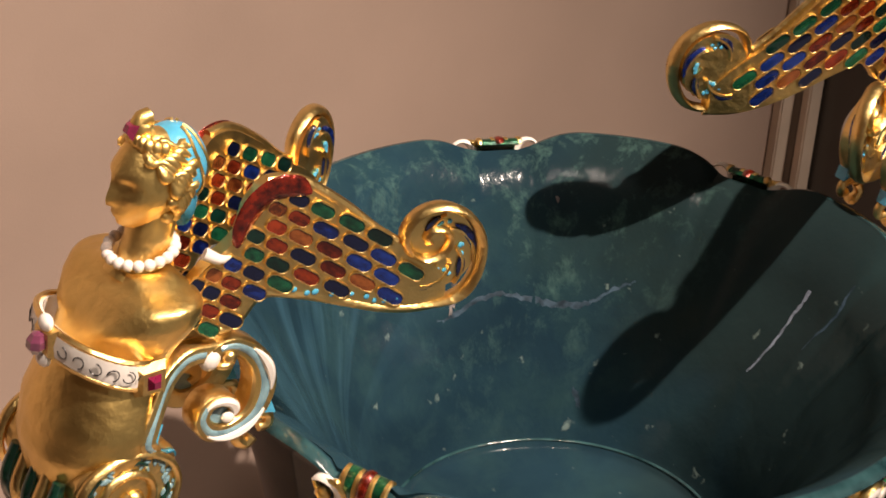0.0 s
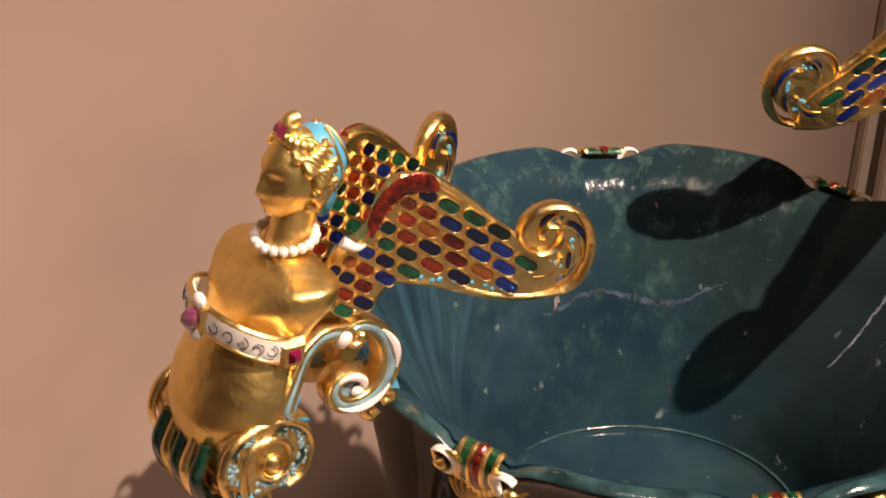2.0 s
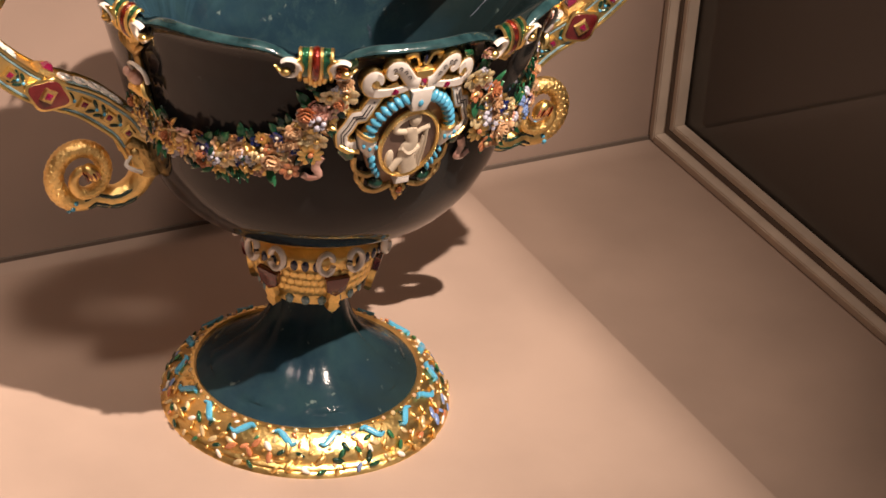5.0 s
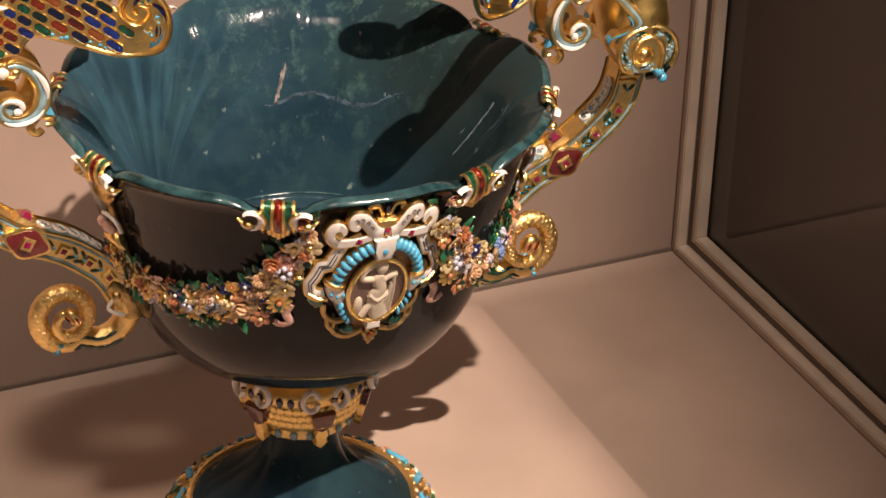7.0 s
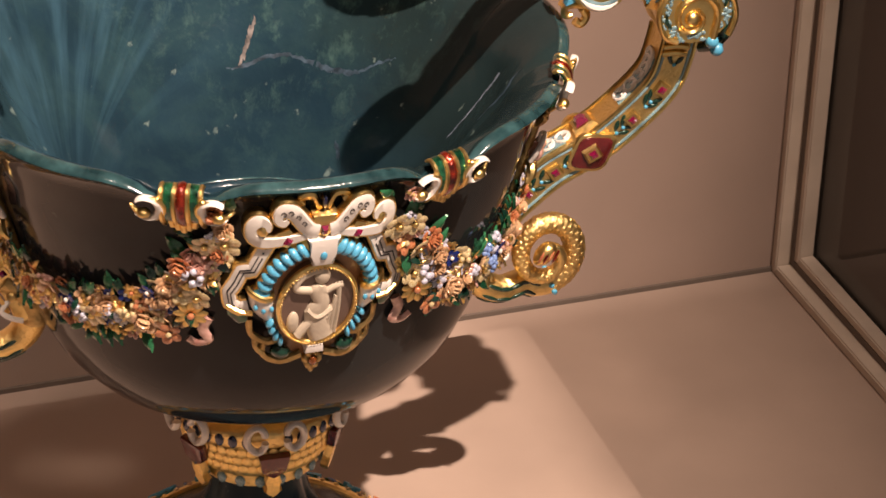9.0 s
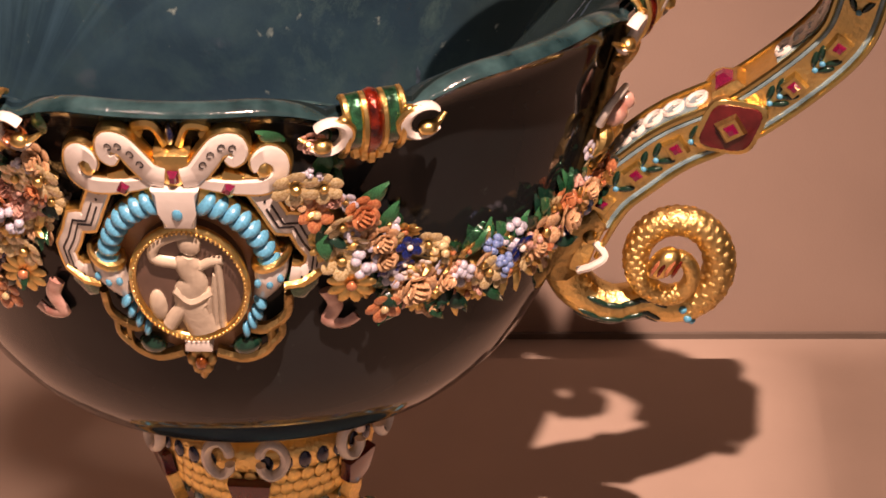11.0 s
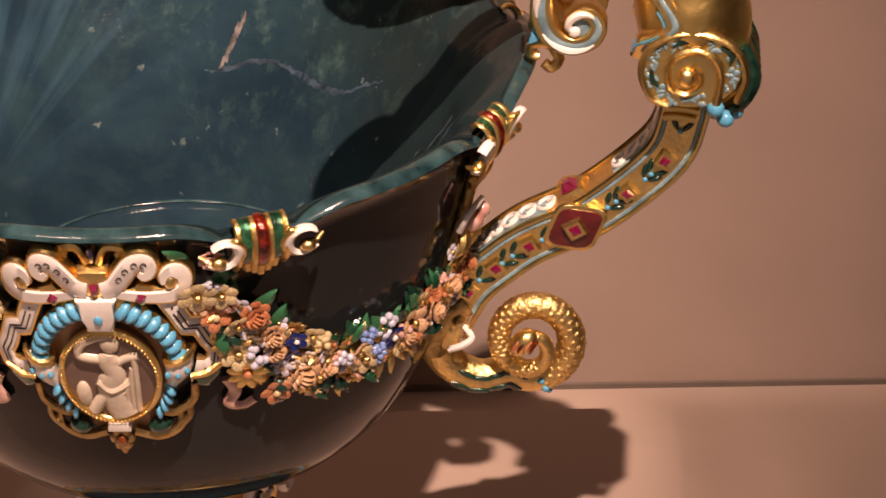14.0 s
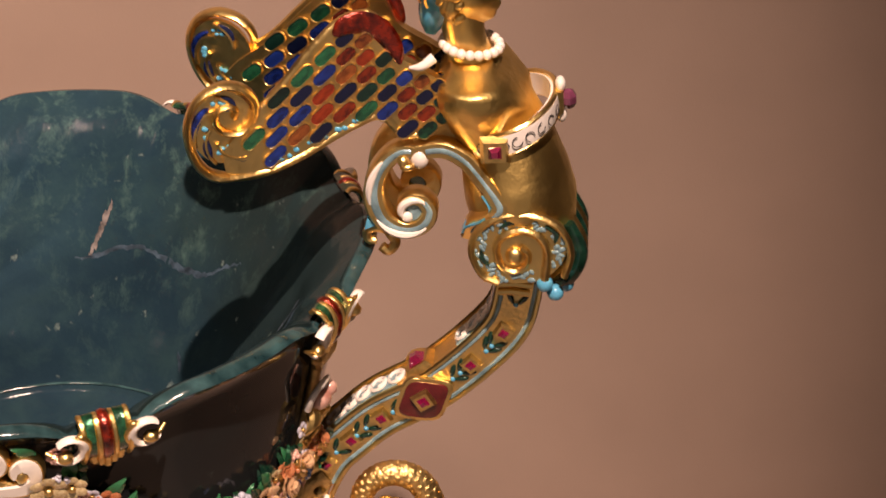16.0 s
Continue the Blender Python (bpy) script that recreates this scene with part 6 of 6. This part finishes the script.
medallion()

# ---------------------------------------------------------------- flower garlands


def blossom(name, material, centre, r=0.030, petals=5, cup=0.35, fat=0.62):
    """A small modelled flower that looks along -y, petals and a raised middle."""
    bm = bmesh.new()
    for k in range(petals):
        a = 2 * math.pi * k / petals
        mtx = Matrix.Rotation(-a, 4, "Y") @ Matrix.Translation((r * 0.62, -0.004, 0)) @ Matrix.Rotation(radians(-35 * cup), 4, "Z") @ Matrix.Diagonal((r * 0.50, r * 0.13, r * fat * 0.70, 1))
        bmesh.ops.create_uvsphere(bm, u_segments=8, v_segments=5, radius=1, matrix=mtx)
    n = len(bm.faces)
    ball(bm, (0, -r * 0.28, 0), (r * 0.26, r * 0.22, r * 0.26), 7, 5, 1)
    return mesh_of(name, bm, [material, centre])


def rose(name, material, r=0.046):
    bm = bmesh.new()
    for ring, (rr, y, n, tilt) in enumerate(((0.72, 0.0, 6, 15), (0.48, -0.30, 5, 40), (0.26, -0.48, 4, 65), (0.06, -0.55, 2, 80))):
        for k in range(n):
            a = 2 * math.pi * (k + 0.5 * ring) / n
            mtx = Matrix.Rotation(-a, 4, "Y") @ Matrix.Translation((r * rr, r * y, 0)) @ Matrix.Rotation(radians(-tilt), 4, "Z") @ Matrix.Diagonal((r * 0.40, r * 0.10, r * 0.42, 1))
            bmesh.ops.create_uvsphere(bm, u_segments=8, v_segments=6, radius=1, matrix=mtx)
    return mesh_of(name, bm, [material])


def leafy(name, material, l=0.05):
    """A pointed leaf standing up along z, with a raised mid-rib."""
    bm = bmesh.new()
    rows = []
    for i in range(7):
        t = i / 6
        w = l * 0.26 * math.sin(math.pi * min(1, t * 0.92 + 0.08)) ** 0.8 * (1 - 0.2 * t)
        y = -0.010 * math.sin(math.pi * t) - 0.014 * t * t
        rows.append([bm.verts.new((x * w, y + (0.006 if x else 0.0), l * t)) for x in (-1, 0, 1)] + [bm.verts.new((0, y + 0.010, l * t))])
    for a, b in zip(rows, rows[1:]):
        for i, j in ((0, 1), (1, 2), (2, 3), (3, 0)):
            bm.faces.new((a[i], a[j], b[j], b[i]))
    return mesh_of(name, bm, [material])


def cluster(name, material, r=0.026):
    bm = bmesh.new()
    rnd = random.Random(len(name) + int(r * 1000))
    for k in range(9):
        a, q = rnd.uniform(0, 6.28), rnd.uniform(0, 1) ** 0.5
        ball(bm, (r * q * math.cos(a), -0.012 * (1 - q) - 0.004, r * q * math.sin(a)), r * 0.36, 7, 5)
    return mesh_of(name, bm, [material])


BLOOMS = [blossom("blossom", PINK, CREAM), blossom("blossom", CORAL, CREAM, 0.036), blossom("blossom", CREAM, GOLD, 0.036, 6), blossom("blossom", LILAC, GOLD, 0.026, 5), blossom("blossom", SALMON, GOLD, 0.034, 5, 0.8),
          blossom("blossom", SKYBLUE, CREAM, 0.024, 5), blossom("blossom", GOLD, CORAL, 0.036, 9, 0.1, 0.4), blossom("blossom", WHITE, GOLD, 0.024, 5), blossom("blossom", BLUE, WHITE, 0.026, 5)]
ROSES = [rose("rose", SALMON), rose("rose", PINK, 0.036), rose("rose", CORAL, 0.038)]
LEAVES = [leafy("leaf", LEAF, 0.075), leafy("leaf", GREEN, 0.062), leafy("leaf", DKGREEN, 0.070), leafy("leaf", GOLD, 0.050)]
BERRIES = [cluster("berry_cluster", LILAC, 0.030), cluster("berry_cluster", PINK, 0.024), cluster("berry_cluster", GOLD, 0.024), cluster("berry_cluster", SKYBLUE, 0.028), cluster("berry_cluster", CREAM, 0.026)]
SWAG_DEG = [285, 289, 294, 300, 306, 312, 322, 332, 341, 347]
SWAG_Z = [-0.18, -0.27, -0.375, -0.46, -0.505, -0.53, -0.55, -0.545, -0.52, -0.50]
SWAG_W = [0.06, 0.08, 0.10, 0.10, 0.085, 0.070, 0.062, 0.058, 0.060, 0.060]


def garland(side, seed):
    rnd = random.Random(seed)
    bm = bmesh.new()
    pts = []
    for i in range(40):
        d = interp([0, 39], [286, 347], i)
        p, _ = on_bowl(d if side > 0 else 540 - d, interp(SWAG_DEG, SWAG_Z, d), 0.012)
        pts.append(p)
    sweep(bm, pts, 0.022, 8)
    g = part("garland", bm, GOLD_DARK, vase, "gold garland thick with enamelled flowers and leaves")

    def put(name, me, deg, z, out, roll, size, lean=0.0, yaw=0.0):
        d = deg if side > 0 else 540 - deg
        p, m = on_bowl(d, z, out)
        piece(name, me, m @ pose(0, 0, 0, lean, 0, yaw) @ pose(0, 0, 0, 0, roll) @ Matrix.Scale(size, 4), g)

    taken = []

    def free(deg, z, gap):
        s = [(0.0134 * (deg - a)) ** 2 + (z - b) ** 2 > gap * gap for a, b in taken]
        return all(s)

    put("rose", ROSES[0], 302.3, -0.505, 0.050, 20, 1.05)
    taken.append((302.3, -0.505))
    for kind, me, deg, z, size in (("rose", ROSES[2], 294, -0.285, 1.15), ("rose", ROSES[0], 297, -0.365, 0.85), ("rose", ROSES[0], 297.5, -0.415, 0.8), ("blossom", BLOOMS[2], 285.5, -0.19, 1.5), ("blossom", BLOOMS[2], 289, -0.20, 1.2),
                                   ("blossom", BLOOMS[2], 291.5, -0.40, 1.35), ("blossom", BLOOMS[6], 293, -0.465, 1.5), ("blossom", BLOOMS[1], 298, -0.55, 1.2), ("blossom", BLOOMS[8], 301, -0.40, 1.2), ("berry_cluster", BERRIES[0], 310, -0.515, 1.2),
                                   ("blossom", BLOOMS[8], 321, -0.515, 1.5), ("blossom", BLOOMS[4], 326, -0.51, 1.5), ("blossom", BLOOMS[2], 315, -0.54, 1.3), ("berry_cluster", BERRIES[0], 287.5, -0.165, 0.8)):
        put(kind, me, deg, z, 0.050, 35, 0.84 * size, rnd.uniform(-15, 5), rnd.uniform(-12, 12))
        taken.append((deg, z))
    for tries in range(2200):
        deg = rnd.uniform(285.5, 348)
        zc, w = interp(SWAG_DEG, SWAG_Z, deg), interp(SWAG_DEG, SWAG_W, deg)
        z = zc + w * rnd.uniform(-1, 1)
        if not free(deg, z, 0.030 if side > 0 else 0.027):
            continue
        taken.append((deg, z))
        q = rnd.random()
        out = 0.020 + 0.026 * (1 - abs(z - zc) / w) + rnd.uniform(0, 0.012)
        lean, yaw, roll = rnd.uniform(-28, 18), rnd.uniform(-28, 28), rnd.uniform(0, 360)
        if q < 0.72:
            put("blossom", BLOOMS[rnd.choice((0, 0, 1, 2, 2, 2, 3, 4, 4, 6, 6, 6, 6, 7, 8))], deg, z, out, roll, rnd.uniform(0.66, 1.02) * (1.0 if side > 0 else 0.86), lean, yaw)
        elif q < 0.84:
            put("rose", ROSES[rnd.randrange(3)], deg, z, out, roll, rnd.uniform(0.6, 0.85), lean, yaw)
        else:
            put("berry_cluster", BERRIES[rnd.randrange(5)], deg, z, out + 0.006, roll, rnd.uniform(0.8, 1.1), lean, yaw)
    for k in range(56):
        deg = rnd.uniform(287, 349)
        zc, w = interp(SWAG_DEG, SWAG_Z, deg), interp(SWAG_DEG, SWAG_W, deg)
        up = rnd.random() < 0.72
        z = zc + (w * rnd.uniform(0.5, 0.95) if up else -w * rnd.uniform(0.5, 0.9))
        put("leaf", LEAVES[rnd.choice((0, 0, 1, 1, 2, 3))], deg, z, 0.024 + rnd.uniform(0, 0.015), (rnd.uniform(-55, 55) if up else 180 + rnd.uniform(-60, 60)), rnd.uniform(0.75, 1.15), rnd.uniform(-35, -5))
    for k in range(64):
        deg = rnd.uniform(286, 349)
        zc, w = interp(SWAG_DEG, SWAG_Z, deg), interp(SWAG_DEG, SWAG_W, deg)
        put("leaf", LEAVES[3 if k % 3 else 2], deg, zc + w * rnd.uniform(-0.95, 0.8), 0.034 + rnd.uniform(0, 0.018), rnd.uniform(0, 360), rnd.uniform(0.55, 0.85), rnd.uniform(-40, -5), rnd.uniform(-25, 25))
    # large orange bloom, leaves and lilac sprays beside the medallion's crest
    put("rose", ROSES[2 if side < 0 else 1], 287.5, -0.085, 0.040, 30, 0.85 if side < 0 else 0.75)
    for dz, dd, me, sz in ((0.02, 284.5, LEAVES[0], 0.9), (0.01, 290, LEAVES[2], 0.8), (-0.08, 291.5, LEAVES[1], 0.9)):
        put("leaf", me, dd, -0.11 + dz, 0.022, rnd.uniform(-70, 70), sz, -10)
    # pink ribbon ends under the medallion
    bm = bmesh.new()
    pts = []
    for dd, z in ((290, -0.50), (291.5, -0.545), (290.5, -0.585), (293, -0.600), (295, -0.585)):
        p, _ = on_bowl(dd if side > 0 else 540 - dd, z, 0.016)
        pts.append(p)
    pts = spline(pts, 4)
    sweep(bm, pts, [(0.016, 0.008)] * len(pts), 8)
    part("ribbon_end", bm, PINK, g, "pink enamel ribbon end")


garland(1, 21)
garland(-1, 22)


def drop_ornament(side):
    """Gold ornament that hangs from the rim beside each handle: leaf, white curl, flesh-coloured fruit and flowers."""
    deg = 342 if side > 0 else 198
    bm = bmesh.new()
    pts = [on_bowl(deg, z, 0.012)[0] for z in np.linspace(-0.12, -0.50, 14)]
    sweep(bm, pts, 0.016, 8)
    o = part("drop_ornament", bm, GOLD_DARK, vase, "gold drop ornament with leaf, white curl and enamelled fruit")
    p, m = on_bowl(deg, -0.21, 0.014)
    bm = bmesh.new()
    for k in range(7):
        a = radians(-60 + 20 * k)
        sweep(bm, spline([(0, 0, -0.03), (0.045 * math.sin(a), -0.012, 0.005 + 0.035 * math.cos(a)), (0.085 * math.sin(a), -0.006, 0.015 + 0.060 * math.cos(a))], 4), [0.010, 0.012, 0.014, 0.015, 0.015, 0.013, 0.011, 0.008, 0.004], 7)
    part("shell_leaf", bm, GOLD_DARK, o, "", m)
    p, m = on_bowl(deg, -0.30, 0.020)
    bm = bmesh.new()
    sweep(bm, spline([(side * -0.055, -0.01, -0.03), (side * -0.065, -0.02, 0.025), (side * -0.02, -0.028, 0.052), (side * 0.025, -0.022, 0.030), (side * 0.010, -0.022, 0.005)], 5), np.linspace(0.010, 0.005, 21).tolist(), 8)
    part("white_curl", bm, WHITE, o, "white enamel curl", m)
    bm = bmesh.new()
    ball(bm, (side * 0.005, -0.022, -0.025), (0.040, 0.026, 0.030), 12, 8)
    ball(bm, (side * 0.030, -0.030, -0.005), (0.022, 0.020, 0.022), 10, 7)
    part("fruit", bm, PINK, o, "flesh-pink enamel fruit", m)
    bm = bmesh.new()
    for k in range(5):
        sweep(bm, spline([(side * -0.02, -0.01, -0.045), (side * (-0.045 + 0.02 * k), -0.028, -0.075), (side * (-0.06 + 0.028 * k), -0.02, -0.105)], 4), [0.014, 0.015, 0.016, 0.016, 0.015, 0.013, 0.010, 0.007, 0.004], 7)
    part("gold_leaf", bm, GOLD, o, "", m)
    rnd = random.Random(31)
    for k in range(16):
        z = -0.40 - 0.014 * k
        p, m = on_bowl(deg + rnd.uniform(-3.5, 3.5) , z, 0.024 + rnd.uniform(0, 0.012))
        piece("blossom", BLOOMS[rnd.choice((0, 0, 2, 3, 4, 7))], m @ pose(0, 0, 0, rnd.uniform(-20, 20), 0, rnd.uniform(-20, 20)) @ pose(0, 0, 0, 0, rnd.uniform(0, 360)) @ Matrix.Scale(rnd.uniform(0.7, 0.95), 4), o)


drop_ornament(1)
drop_ornament(-1)
